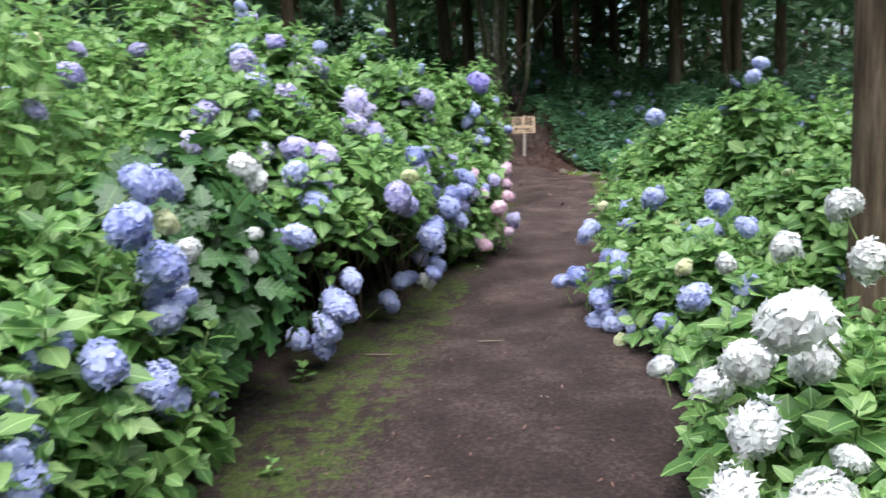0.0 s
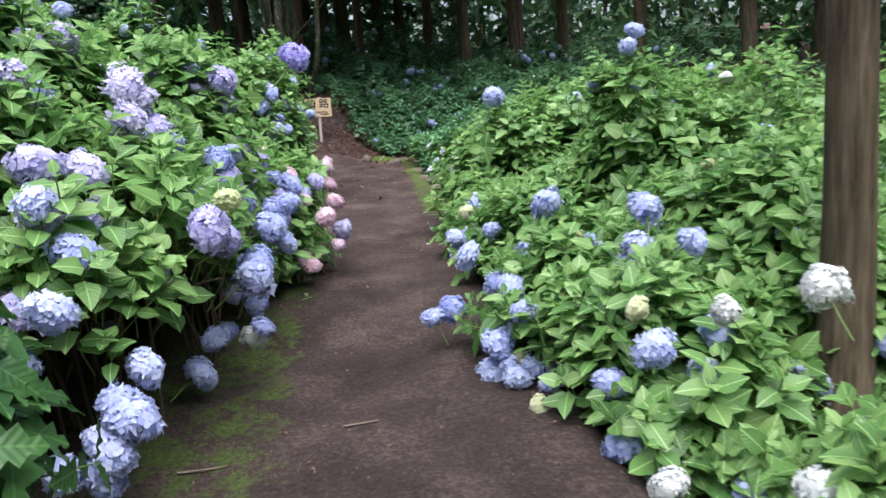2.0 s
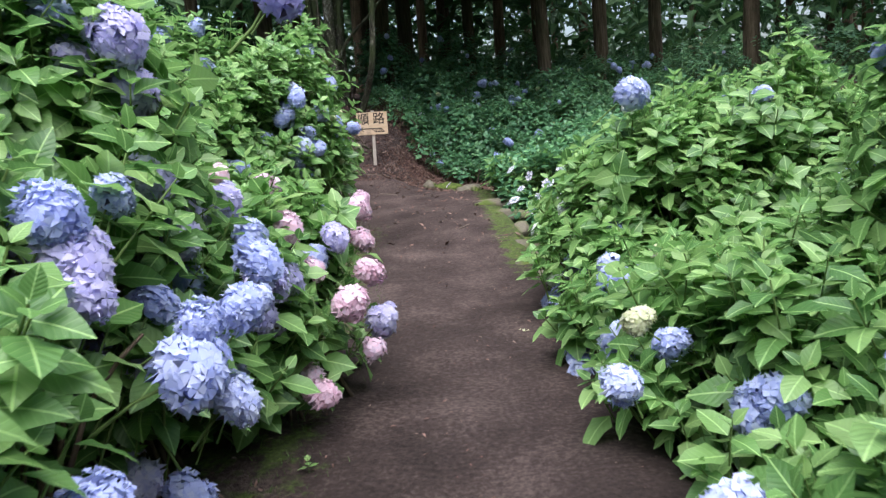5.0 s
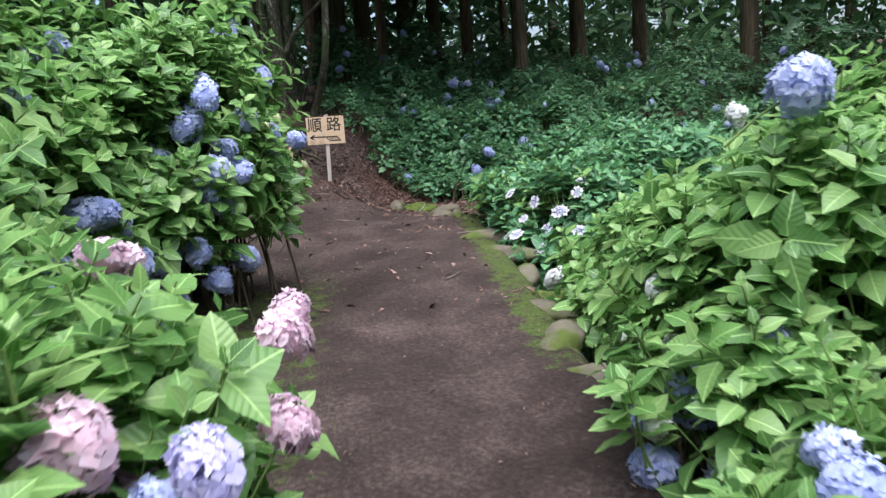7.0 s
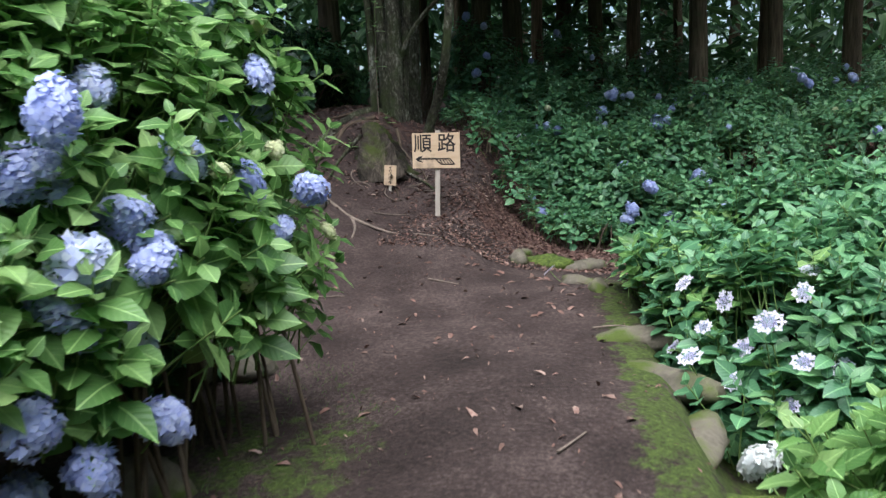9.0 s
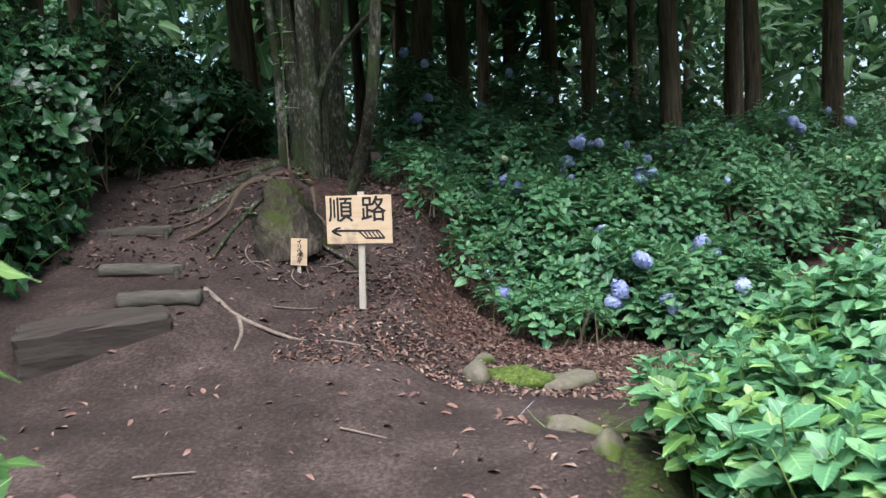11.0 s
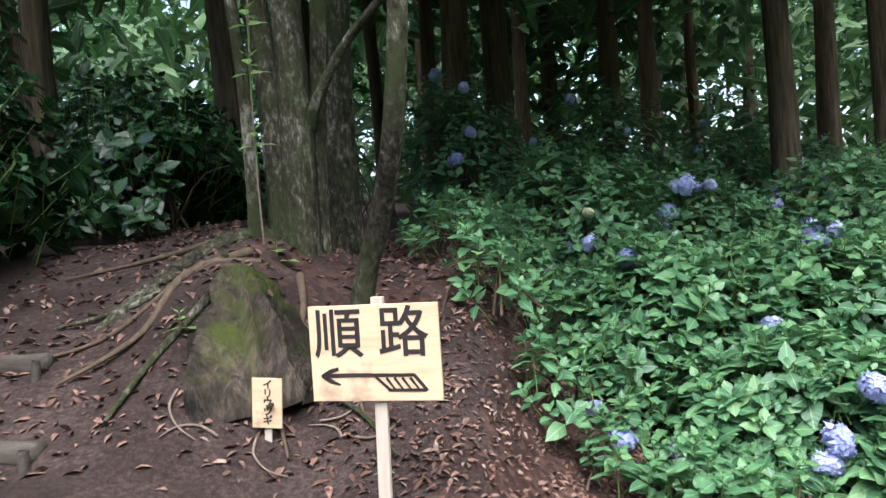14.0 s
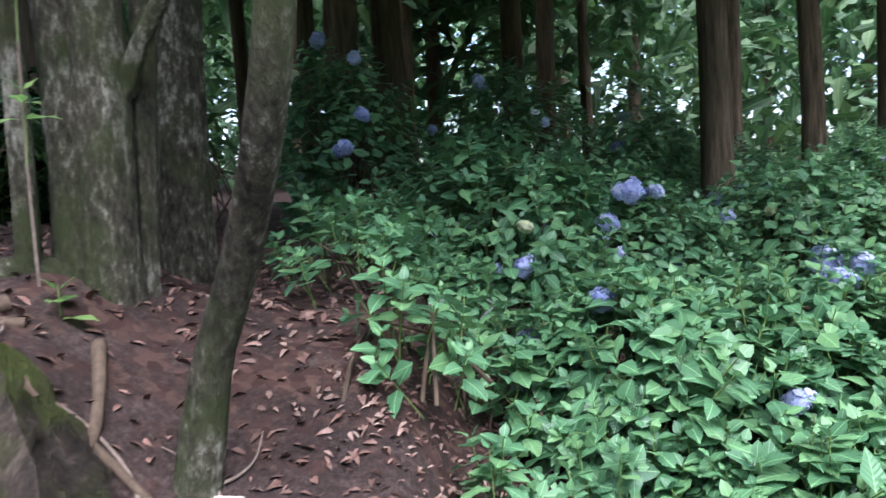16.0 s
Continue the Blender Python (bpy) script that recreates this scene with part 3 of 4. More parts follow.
            bl.append((W, G, np.tile(b[2], (w.sum(), 1)), np.tile(b[3], w.sum())))
    if bl:
        o, Vs, Fs = 0, [], []
        for W, G, _, _ in bl:
            Vs.append(W), Fs.append(G + o)
            o += len(W)
        part("foliage", mesh_of("foliage", np.concatenate(Vs), np.concatenate(Fs), [leaf, STEM], np.concatenate([b[2] for b in bl]), np.concatenate([b[3] for b in bl])), root, "dense inner foliage", kind="stuff")
    for x, y, z, dia, colour in placed:
        d = D[np.argmin(np.sum((D[:, :2] - (x, y)) ** 2, axis=1))]
        out = np.array([x - d[0], y - d[1], 0.0])
        out = out / (np.linalg.norm(out) + 1e-6) * 0.75 + np.array([0, 0, 0.65]) + r.normal(0, 0.15, 3)
        flower(root, (x, y, z), out, dia, colour, r)
        if dia > 0.15 and colour in "blup" and r.uniform() < 0.6:
            # a second, smaller head crowds against it
            side = np.array([-out[1], out[0], r.uniform(-0.8, 0.3)])
            side *= dia * 0.55 / np.linalg.norm(side) * (1 if r.uniform() < 0.5 else -1)
            flower(root, (x + side[0] * 0.7, y + abs(side[1]) + 0.02, z + side[2]), out, dia * r.uniform(0.6, 0.85), colour, r)
    for colour, count, dia in random_heads:
        p, n = on_domes(domes, count * 4, r, inner=1.08, low=low, clear=clear * 0.8)
        face = -np.sign(cx) * n[:, 0] - 0.5 * n[:, 1] + 0.3 * n[:, 2]
        p, n = p[face > 0.2][:count], n[face > 0.2][:count]
        for q, m in zip(p, n):
            flower(root, q, m + np.array([0, 0, 0.35]), dia * r.uniform(0.75, 1.2), colour, r)
    return settle(root, cx, cy)


# ---- hydrangeas on the near side of the walk, by the left verge ----
bush("hydrangea_bush", "blue mophead hydrangea bush at the mossy verge", [(-1.75, -1.6, 0.75, 1.0, 0.95), (-2.0, -0.3, 0.8, 0.8, 1.15)], 420, 1,
     [(-1.25, -0.62, 0.70, 0.20, "b"), (-1.22, -0.35, 0.52, 0.19, "b"), (-1.35, -0.2, 1.15, 0.24, "b"), (-1.2, -0.95, 0.25, 0.18, "b"), (-1.3, -0.05, 0.95, 0.22, "b"), (-1.45, 0.1, 1.3, 0.22, "b"), (-1.35, 0.0, 0.72, 0.2, "b")], [("b", 22, 0.18)])
oak = bush("oakleaf_hydrangea", "oakleaf hydrangea with dark lobed leaves and white panicles", [(-1.85, 0.95, 0.62, 0.55, 1.25)], 150, 2,
           [(-1.16, 0.55, 1.34, 0.17, "w"), (-1.13, 0.62, 1.26, 0.14, "w"), (-1.22, 0.75, 0.98, 0.10, "w"), (-1.25, 0.75, 0.86, 0.09, "w"), (-1.32, 0.2, 0.98, 0.14, "w"), (-1.36, 0.12, 0.80, 0.15, "w"), (-1.38, 0.15, 1.12, 0.13, "c")],
           meshes=OAK_ME, blocks=OAKS, leaf=LEAF_OAK, upright=0.3, clear=0.5)
bush("hydrangea_bush", "large lilac-blue hydrangea bush drooping over the path", [(-1.55, 2.75, 0.82, 0.95, 1.42), (-1.35, 3.75, 0.78, 0.75, 1.32), (-1.4, 4.65, 0.58, 0.55, 1.8), (-2.3, 3.6, 0.9, 1.2, 2.15), (-2.2, 2.5, 0.8, 0.9, 1.8)], 950, 3,
     [(-1.41, 3.49, 1.71, 0.25, "l"), (-1.28, 3.53, 1.45, 0.17, "l"), (-0.95, 3.77, 1.08, 0.22, "l"), (-0.72, 3.85, 0.74, 0.25, "b"), (-0.62, 4.1, 0.85, 0.17, "b"), (-0.65, 4.0, 0.6, 0.18, "b"), (-0.6, 4.35, 0.95, 0.18, "b"), (-0.49, 4.59, 1.85, 0.25, "u"), (-0.69, 2.21, 1.14, 0.13, "c"), (-1.26, 1.77, 0.06, 0.19, "b"), (-1.12, 1.80, 0.31, 0.22, "b"), (-1.2, 1.75, 0.18, 0.2, "b"), (-1.42, 1.75, 0.12, 0.17, "b"), (-1.49, 2.20, 1.37, 0.22, "l"), (-0.81, 2.32, 0.99, 0.23, "l"), (-1.35, 2.42, 1.31, 0.20, "l"), (-1.70, 2.46, 0.75, 0.22, "b"), (-1.17, 2.66, 0.69, 0.18, "b"), (-1.08, 2.90, 0.10, 0.19, "b"), (-0.75, 3.07, 0.59, 0.23, "b"), (-1.31, 3.07, 1.52, 0.23, "l"), (-1.03, 3.19, 0.21, 0.17, "b"), (-0.77, 3.24, 0.52, 0.22, "b"), (-0.80, 3.1, 0.22, 0.15, "w"), (-0.72, 3.0, 0.3, 0.14, "b")],
     [("b", 30, 0.17), ("l", 40, 0.19), ("c", 6, 0.12)], singles=200, low=0.1, clear=1.0)
more = bush("hydrangea_bush", "lilac and blue hydrangea bush with a tall violet head", [(-1.25, 5.1, 0.7, 0.7, 1.1), (-2.3, 5.3, 0.9, 1.1, 1.85)], 520, 4,
            [(-0.77, 4.94, 0.64, 0.2, "l"), (-0.72, 4.92, 0.8, 0.2, "l"), (-0.95, 4.76, 0.61, 0.2, "l"), (-0.9, 4.85, 0.42, 0.2, "l")],
            [("b", 22, 0.17), ("l", 22, 0.18), ("c", 4, 0.12)], singles=160, low=0.1, clear=0.35)
bush("hydrangea_bush", "pink hydrangea bush leaning out over the path", [(-1.05, 6.0, 0.65, 0.8, 1.0), (-0.85, 5.65, 0.45, 0.5, 0.85), (-2.1, 6.8, 0.9, 0.9, 1.5)], 520, 5,
     [(-0.58, 5.22, 0.17, 0.18, "p"), (-0.43, 5.38, 0.54, 0.19, "p"), (-0.60, 5.55, 0.69, 0.14, "p"), (-0.49, 5.58, 0.83, 0.16, "l"), (-0.35, 5.65, 0.63, 0.17, "p"), (-0.31, 5.68, 0.38, 0.19, "l"), (-0.36, 5.6, 0.25, 0.15, "p"), (-0.43, 6.24, 0.88, 0.16, "p"), (-0.4, 5.95, 0.75, 0.14, "p"), (-1.10, 6.97, 1.02, 0.18, "p"), (-1.0, 6.9, 0.7, 0.16, "p"), (-0.95, 6.6, 0.55, 0.18, "l"), (-0.8, 6.4, 0.35, 0.2, "l")],
     [("b", 8, 0.17), ("p", 7, 0.16)], singles=170)
bush("hydrangea_bush", "blue hydrangea bush hanging over a dark hollow", [(-1.9, 9.4, 0.75, 0.9, 1.95), (-2.6, 8.4, 1.0, 0.9, 2.2), (-1.4, 9.75, 0.6, 0.6, 1.8), (-1.3, 10.4, 0.6, 0.5, 2.0)], 900, 6,
     [(-0.77, 10.35, 1.3, 0.17, "b"), (-0.9, 10.3, 1.13, 0.15, "b"), (-1.05, 10.3, 1.12, 0.16, "b"), (-0.95, 10.3, 1.8, 0.17, "b"), (-1.08, 10.25, 1.55, 0.16, "b"), (-0.9, 10.3, 1.48, 0.09, "c"), (-0.74, 10.5, 1.1, 0.09, "c"), (-1.61, 8.24, 1.05, 0.21, "b"), (-1.58, 8.99, 0.52, 0.20, "b"), (-1.14, 9.12, 1.63, 0.19, "b"), (-1.48, 9.12, 1.27, 0.20, "b"), (-1.64, 9.16, 0.24, 0.2, "b"), (-1.52, 9.22, 0.35, 0.21, "b"), (-1.24, 9.28, 0.48, 0.20, "b"), (-1.41, 9.37, 0.86, 0.19, "b"), (-1.03, 9.41, 1.14, 0.16, "b"), (-1.14, 9.46, 1.29, 0.17, "b"), (-1.16, 9.48, 0.89, 0.18, "b"), (-1.09, 9.50, 0.57, 0.19, "b"), (-1.3, 9.15, 1.45, 0.18, "b"), (-0.9, 9.7, 1.42, 0.08, "c"), (-0.88, 9.8, 1.0, 0.08, "c"), (-1.3, 9.1, 0.7, 0.2, "b")],
     [("b", 40, 0.18), ("c", 6, 0.11)], singles=220, low=0.05, clear=0.62)
bush("lacecap_hydrangea", "white lacecap hydrangea bush in the shade", [(-2.6, 11.0, 0.85, 0.7, 1.45)], 220, 7, [], [("k", 16, 0.13)], meshes=SHADE_ME, leaf=LEAF_SHADE)
bush("hydrangea_bush", "tall hydrangea bush behind the front row", [(-3.7, 1.4, 1.3, 1.8, 2.2), (-3.6, 4.6, 1.3, 1.6, 2.5), (-3.6, 7.2, 1.3, 1.4, 2.3)], 950, 8, [(-2.36, 3.43, 2.05, 0.24, "l")], [("l", 30, 0.19), ("b", 22, 0.18), ("c", 6, 0.12)], singles=60)
bush("hydrangea_bush", "tall hydrangea bush behind the front row", [(-3.5, -2.2, 1.2, 1.7, 1.7), (-6.0, 0.5, 1.6, 2.5, 2.6), (-6.0, 5.0, 1.6, 2.5, 2.8)], 1000, 9, [], [("b", 14, 0.2)], singles=20)

# ---- hydrangeas by the right verge ----
bush("hydrangea_bush", "hydrangea bush with large pure white mopheads", [(1.75, 0.15, 0.75, 0.95, 0.72), (1.8, -1.4, 0.75, 0.9, 0.7)], 460, 11,
     [(1.20, -0.37, 0.78, 0.27, "w"), (1.02, 0.21, 0.35, 0.22, "w"), (1.12, -0.02, 0.52, 0.22, "w"), (1.08, -0.35, 0.38, 0.22, "w"), (0.98, -0.5, 0.2, 0.2, "w"), (0.87, 0.97, 0.18, 0.14, "w"), (1.33, -0.15, 0.58, 0.2, "w"), (1.2, -0.75, 0.3, 0.24, "w"), (1.51, 1.12, 0.78, 0.16, "w"), (1.26, 1.36, 0.65, 0.13, "w"), (1.65, 0.3, 0.85, 0.18, "w"), (1.7, 0.85, 1.02, 0.17, "w"), (1.1, 0.7, 0.15, 0.1, "c"), (1.2, 0.6, 0.3, 0.18, "w")],
     [("w", 9, 0.17), ("c", 4, 0.1)], singles=160)
bush("hydrangea_bush", "low blue hydrangea bush spilling onto the path", [(1.35, 2.4, 0.6, 0.8, 0.78), (1.15, 3.2, 0.58, 0.6, 0.78), (2.3, 3.2, 0.9, 1.1, 1.2)], 660, 12,
     [(1.16, 1.85, 0.35, 0.21, "b"), (1.10, 1.90, 0.53, 0.11, "c"), (1.10, 2.18, -0.04, 0.21, "b"), (1.55, 2.36, 0.71, 0.18, "b"), (1.34, 2.55, 0.66, 0.22, "b"), (1.42, 2.65, 0.85, 0.19, "b"), (0.85, 2.62, -0.07, 0.18, "b"), (0.75, 2.74, 0.32, 0.17, "b"), (0.60, 2.85, 0.11, 0.2, "b"), (0.57, 2.90, -0.07, 0.19, "b"), (0.74, 3.10, 0.36, 0.19, "b"), (0.50, 3.12, 0.58, 0.18, "b"), (1.26, 3.17, 0.57, 0.15, "b"), (1.03, 3.33, 0.81, 0.23, "b"), (0.29, 3.39, 0.14, 0.16, "b"), (0.42, 3.44, 0.17, 0.19, "b"), (0.68, 2.7, -0.05, 0.16, "b"), (0.72, 2.35, -0.08, 0.13, "c"), (0.78, 2.75, -0.02, 0.16, "b")],
     [("b", 30, 0.17), ("c", 6, 0.1)], singles=220)
bush("hydrangea_bush", "light green hydrangea bush with few blue heads", [(1.55, 4.9, 0.9, 0.9, 1.1), (2.7, 5.2, 1.0, 1.1, 1.6), (2.1, 4.85, 0.4, 0.35, 1.9), (1.2, 6.0, 0.62, 0.6, 0.95)], 740, 13,
     [(0.54, 4.11, 0.51, 0.16, "b"), (1.10, 4.41, 0.24, 0.19, "b"), (0.97, 5.98, 0.41, 0.2, "b"), (0.8, 5.3, 0.3, 0.17, "b"), (0.75, 5.89, -0.08, 0.22, "b"), (1.22, 5.33, 0.17, 0.2, "b"), (1.3, 5.3, 0.3, 0.2, "b"), (0.65, 4.3, 0.65, 0.11, "c"), (2.12, 4.75, 1.88, 0.14, "b"), (2.05, 4.7, 1.76, 0.14, "b")],
     [("b", 12, 0.16), ("c", 5, 0.1)], singles=200)
bush("hydrangea_bush", "tall leafy hydrangea bush with one high blue head", [(1.65, 7.3, 0.85, 0.75, 1.6), (2.6, 7.7, 1.0, 1.0, 1.85), (1.1, 6.95, 0.55, 0.45, 0.85)], 700, 14,
     [(0.54, 6.75, -0.10, 0.13, "c"), (0.87, 6.79, -0.03, 0.14, "b"), (1.08, 6.75, 0.09, 0.25, "b"), (1.64, 6.6, 0.39, 0.13, "c"), (1.34, 6.95, 1.41, 0.25, "b"), (1.30, 6.85, -0.10, 0.21, "b"), (0.78, 6.94, 0.06, 0.2, "b"), (0.97, 7.01, 0.29, 0.22, "b"), (1.6, 8.0, 1.3, 0.12, "w"), (0.95, 7.5, 0.0, 0.2, "b"), (1.0, 7.3, 0.4, 0.12, "w")],
     [("b", 8, 0.16), ("w", 3, 0.12), ("c", 3, 0.1)], singles=220)
bush("hydrangea_bush", "leafy hydrangea bush with white heads by mossy stones", [(1.7, 9.4, 0.7, 0.8, 0.95), (2.8, 10.0, 1.0, 1.0, 0.95)], 420, 15,
     [(1.18, 10.49, 0.02, 0.19, "w"), (1.15, 10.61, -0.36, 0.17, "w"), (1.15, 10.3, -0.3, 0.13, "w"), (1.1, 9.5, -0.2, 0.2, "b"), (1.12, 9.3, -0.32, 0.2, "b"), (1.1, 9.7, -0.1, 0.13, "w")], [("w", 3, 0.13)], singles=150)
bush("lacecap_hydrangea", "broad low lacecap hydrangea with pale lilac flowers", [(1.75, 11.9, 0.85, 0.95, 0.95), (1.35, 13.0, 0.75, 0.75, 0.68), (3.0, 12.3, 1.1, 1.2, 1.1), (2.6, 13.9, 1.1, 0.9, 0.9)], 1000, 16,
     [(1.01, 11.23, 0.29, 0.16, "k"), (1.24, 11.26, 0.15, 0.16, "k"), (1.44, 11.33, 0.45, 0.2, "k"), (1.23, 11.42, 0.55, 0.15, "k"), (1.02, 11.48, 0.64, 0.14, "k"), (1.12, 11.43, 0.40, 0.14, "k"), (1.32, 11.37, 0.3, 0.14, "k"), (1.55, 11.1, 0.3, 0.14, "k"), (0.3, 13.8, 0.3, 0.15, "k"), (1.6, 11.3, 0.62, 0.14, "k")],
     [("k", 26, 0.15)], meshes=SHADE_ME + SHOOT_ME[:2], leaf=LEAF_SHADE, singles=300, upright=0.75)
bush("hydrangea_bush", "leafy hydrangea bush behind the front row", [(4.3, 1.2, 1.3, 1.5, 1.25), (4.2, 4.2, 1.3, 1.6, 1.75), (4.4, 7.5, 1.4, 1.7, 2.0), (4.8, 10.8, 1.4, 1.6, 1.5)], 1000, 17, [], [("b", 12, 0.17), ("c", 5, 0.12), ("w", 6, 0.15)], singles=60)
bush("hydrangea_bush", "leafy hydrangea bush behind the front row", [(7.2, 2.5, 1.6, 2.2, 1.6), (7.2, 7.0, 1.6, 2.2, 2.0), (3.6, -1.5, 1.3, 1.5, 0.9)], 600, 18, [], [("b", 10, 0.18), ("w", 6, 0.17)], singles=20)

# ---- the shaded slope beyond the sign ----
SLOPE = [
    ([(1.3, 17.5, 0.75, 0.5, 0.62), (2.3, 17.2, 0.8, 0.7, 0.75)], [(1.58, 17.0, 0.74, 0.17, "b"), (1.37, 17.0, 0.47, 0.19, "b"), (1.3, 17.0, 0.35, 0.16, "b"), (2.22, 17.3, 0.85, 0.17, "b")]),
    ([(0.75, 18.4, 0.75, 0.7, 0.85), (1.8, 18.7, 0.9, 0.8, 0.85)], [(0.26, 17.4, 0.42, 0.16, "b"), (0.13, 17.5, 0.59, 0.11, "b"), (-0.05, 18.5, 1.40, 0.12, "k"), (-0.3, 18.3, 1.5, 0.10, "k")]),
    ([(0.3, 20.6, 0.9, 0.9, 1.1), (1.6, 21.5, 1.0, 0.9, 0.9)], [(-0.41, 20.2, 1.77, 0.13, "b"), (1.48, 20.8, 2.0, 0.2, "b"), (1.31, 20.9, 1.74, 0.19, "b"), (1.25, 20.9, 1.6, 0.16, "b")]),
    ([(3.2, 19.2, 1.0, 0.9, 0.85), (3.4, 21.6, 1.1, 1.0, 1.0)], [(3.62, 21.8, 1.65, 0.17, "b"), (3.7, 22.2, 1.8, 0.17, "b"), (3.8, 22.2, 1.55, 0.17, "b"), (2.7, 18.9, 1.0, 0.18, "b")]),
    ([(4.8, 22.6, 1.2, 1.1, 1.2), (5.2, 19.5, 1.2, 1.1, 1.0)], [(4.09, 22.8, 1.75, 0.17, "b"), (5.0, 22.0, 2.1, 0.19, "b"), (5.7, 21.9, 2.17, 0.18, "b")]),
    ([(1.0, 23.8, 1.1, 1.0, 2.2), (2.8, 24.4, 1.1, 1.0, 1.9)], [(1.16, 22.9, 2.9, 0.14, "k"), (2.6, 23.4, 2.0, 0.15, "b")]),
    ([(-0.9, 22.4, 0.8, 0.8, 1.7), (4.6, 26.2, 1.4, 1.2, 1.4)], [(4.15, 25.0, 2.3, 0.19, "b"), (4.1, 25.0, 2.05, 0.17, "b")]),
    ([(6.6, 25.8, 1.5, 1.3, 1.5), (7.2, 22.5, 1.5, 1.5, 1.3)], [(6.04, 25.0, 1.86, 0.25, "b"), (6.10, 25.0, 2.32, 0.24, "b"), (7.0, 24.8, 1.7, 0.22, "b"), (7.0, 24.8, 2.1, 0.2, "b")]),
    ([(4.4, 16.6, 1.1, 0.9, 0.9), (6.5, 17.5, 1.3, 1.3, 1.1)], []),
    ([(9.5, 21.0, 2.0, 2.0, 1.5), (9.0, 27.0, 2.0, 2.0, 1.8), (9.0, 15.0, 2.0, 2.2, 1.3)], []),
]
# the slope's shade is partly in the leaf colour here
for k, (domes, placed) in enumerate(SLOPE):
    bush("hydrangea_bush", "hydrangea bush in shade-darkened green on the leaf-littered slope", domes, 430, 60 + k, placed, [("b", 9, 0.16), ("c", 3, 0.1)], meshes=SHADE_ME, leaf=LEAF_SHADE, singles=70, size=0.95, group="hydrangeas on the wooded slope", upright=0.6)

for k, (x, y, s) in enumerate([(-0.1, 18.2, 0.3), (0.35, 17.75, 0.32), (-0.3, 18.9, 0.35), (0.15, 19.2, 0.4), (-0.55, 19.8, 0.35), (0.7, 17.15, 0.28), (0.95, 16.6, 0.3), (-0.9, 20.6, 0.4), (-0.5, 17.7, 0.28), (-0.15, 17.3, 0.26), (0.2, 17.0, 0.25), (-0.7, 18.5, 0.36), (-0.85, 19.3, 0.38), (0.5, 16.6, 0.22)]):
    bush("hydrangea_seedling", "low young hydrangea in the reddish litter", [(x, y, s, s, 0.36)], 9, 140 + k, [], [("k", 1, 0.1)] if k < 5 else [], meshes=SHADE_ME, leaf=LEAF_SHADE, singles=20, size=0.85, group="young hydrangeas on the slope", stems=5, upright=0.7)


# ---- trees ----
def crown_mesh(r, z0, z1, radius, sprays):
    """Drooping sprays of a conifer, many bent blades in an uneven cone."""
    t = r.uniform(0, 1, sprays) ** 0.8
    a = r.uniform(0, 6.283, sprays)
    q = radius * (1.05 - t) * np.sqrt(r.uniform(0.02, 1, sprays)) * (1 + 0.25 * np.sin(a * 3 + t * 20))
    P = np.stack([q * np.cos(a), q * np.sin(a), z0 + (z1 - z0) * t - 0.25 * q], -1)
    N = np.stack([np.cos(a) * 0.5, np.sin(a) * 0.5, r.uniform(0.2, 1.0, sprays)], -1) + r.normal(0, 0.35, (sprays, 3))
    v, f, u = leaf_block(1.0, 0.55, 0.5, 0.5, True, 7)
    return scatter("crown", (v - (0.5, 0, 0), f, u, np.zeros(len(f), int)), [NEEDLE], P, N, r.uniform(0.35, 0.75, sprays), r)


def cedar(x, y, radius, tall, seed, z0=6.0, sprays=620, spread_r=2.6):
    r = np.random.default_rng(seed)
    root = new("cedar_tree")
    zs = np.linspace(0, tall, 14)
    lean = r.normal(0, 0.006, 2)
    P = np.stack([lean[0] * zs + 0.03 * np.sin(zs), lean[1] * zs, zs - 0.15], -1)
    R = radius * (1 - 0.75 * zs / tall) * (1 + 0.35 * np.exp(-zs * 3.0))
    v, f, u = tube(P, R, 18, 0.035, seed)
    part("trunk", mesh_of("trunk", v, f, [CEDAR], u), root, "straight furrowed red-brown trunk")
    part("crown", crown_mesh(r, z0, tall + 1.0, spread_r, sprays), root, "dark drooping crown", kind="stuff")
    root.location = (x, y, float(height(x, y)))
    return tagged(root, "tall straight cedar with a bare trunk", "tree", "cedars of the wood")


cedar(2.22, 2.12, 0.135, 9.0, 100, 5.2, 160, 1.6)["label"] = "slender cedar trunk rising from the hydrangeas"
KINDS = [cedar(3.32, 23.3, 0.20, 14, 101, 4.5, 1300, 3.0), cedar(5.0, 24.2, 0.17, 13, 102, 5.0, 1300, 3.0), cedar(-0.35, 25.5, 0.24, 15, 103, 5.5, 1300, 3.0)]
r = np.random.default_rng(5)
spots = [(-0.9, 24.0), (1.55, 26.5), (7.0, 25.5), (-3.9, 23.0), (-5.0, 20.5), (6.2, 29.0), (2.9, 30.0), (-2.6, 27.5), (8.6, 22.5), (9.5, 17.5), (-6.5, 15.8), (-7.2, 12.6), (-3.4, 25.3), (-1.45, 25.9)]
tries = 0
while len(spots) < 130 and tries < 9000:
    tries += 1
    x, y = r.uniform(-34, 36), r.uniform(-16, 58)
    inside = (-8.5 < x < 10) and (-7 < y < 19)
    crowd = 2.0 if y > 20 else 2.8
    if inside or (abs(x) < 6 and y < 29) or any((x - a) ** 2 + (y - b) ** 2 < crowd**2 for a, b in spots):
        continue
    spots.append((x, y))
for k, (x, y) in enumerate(spots):
    s = r.uniform(0.8, 1.2)
    t = copy_thing(KINDS[k % 3], Matrix.Translation((x, y, float(height(x, y)))) @ Matrix.Rotation(r.uniform(0, 6.28), 4, "Z"))
    t.scale = (s, s, s * r.uniform(0.9, 1.1))

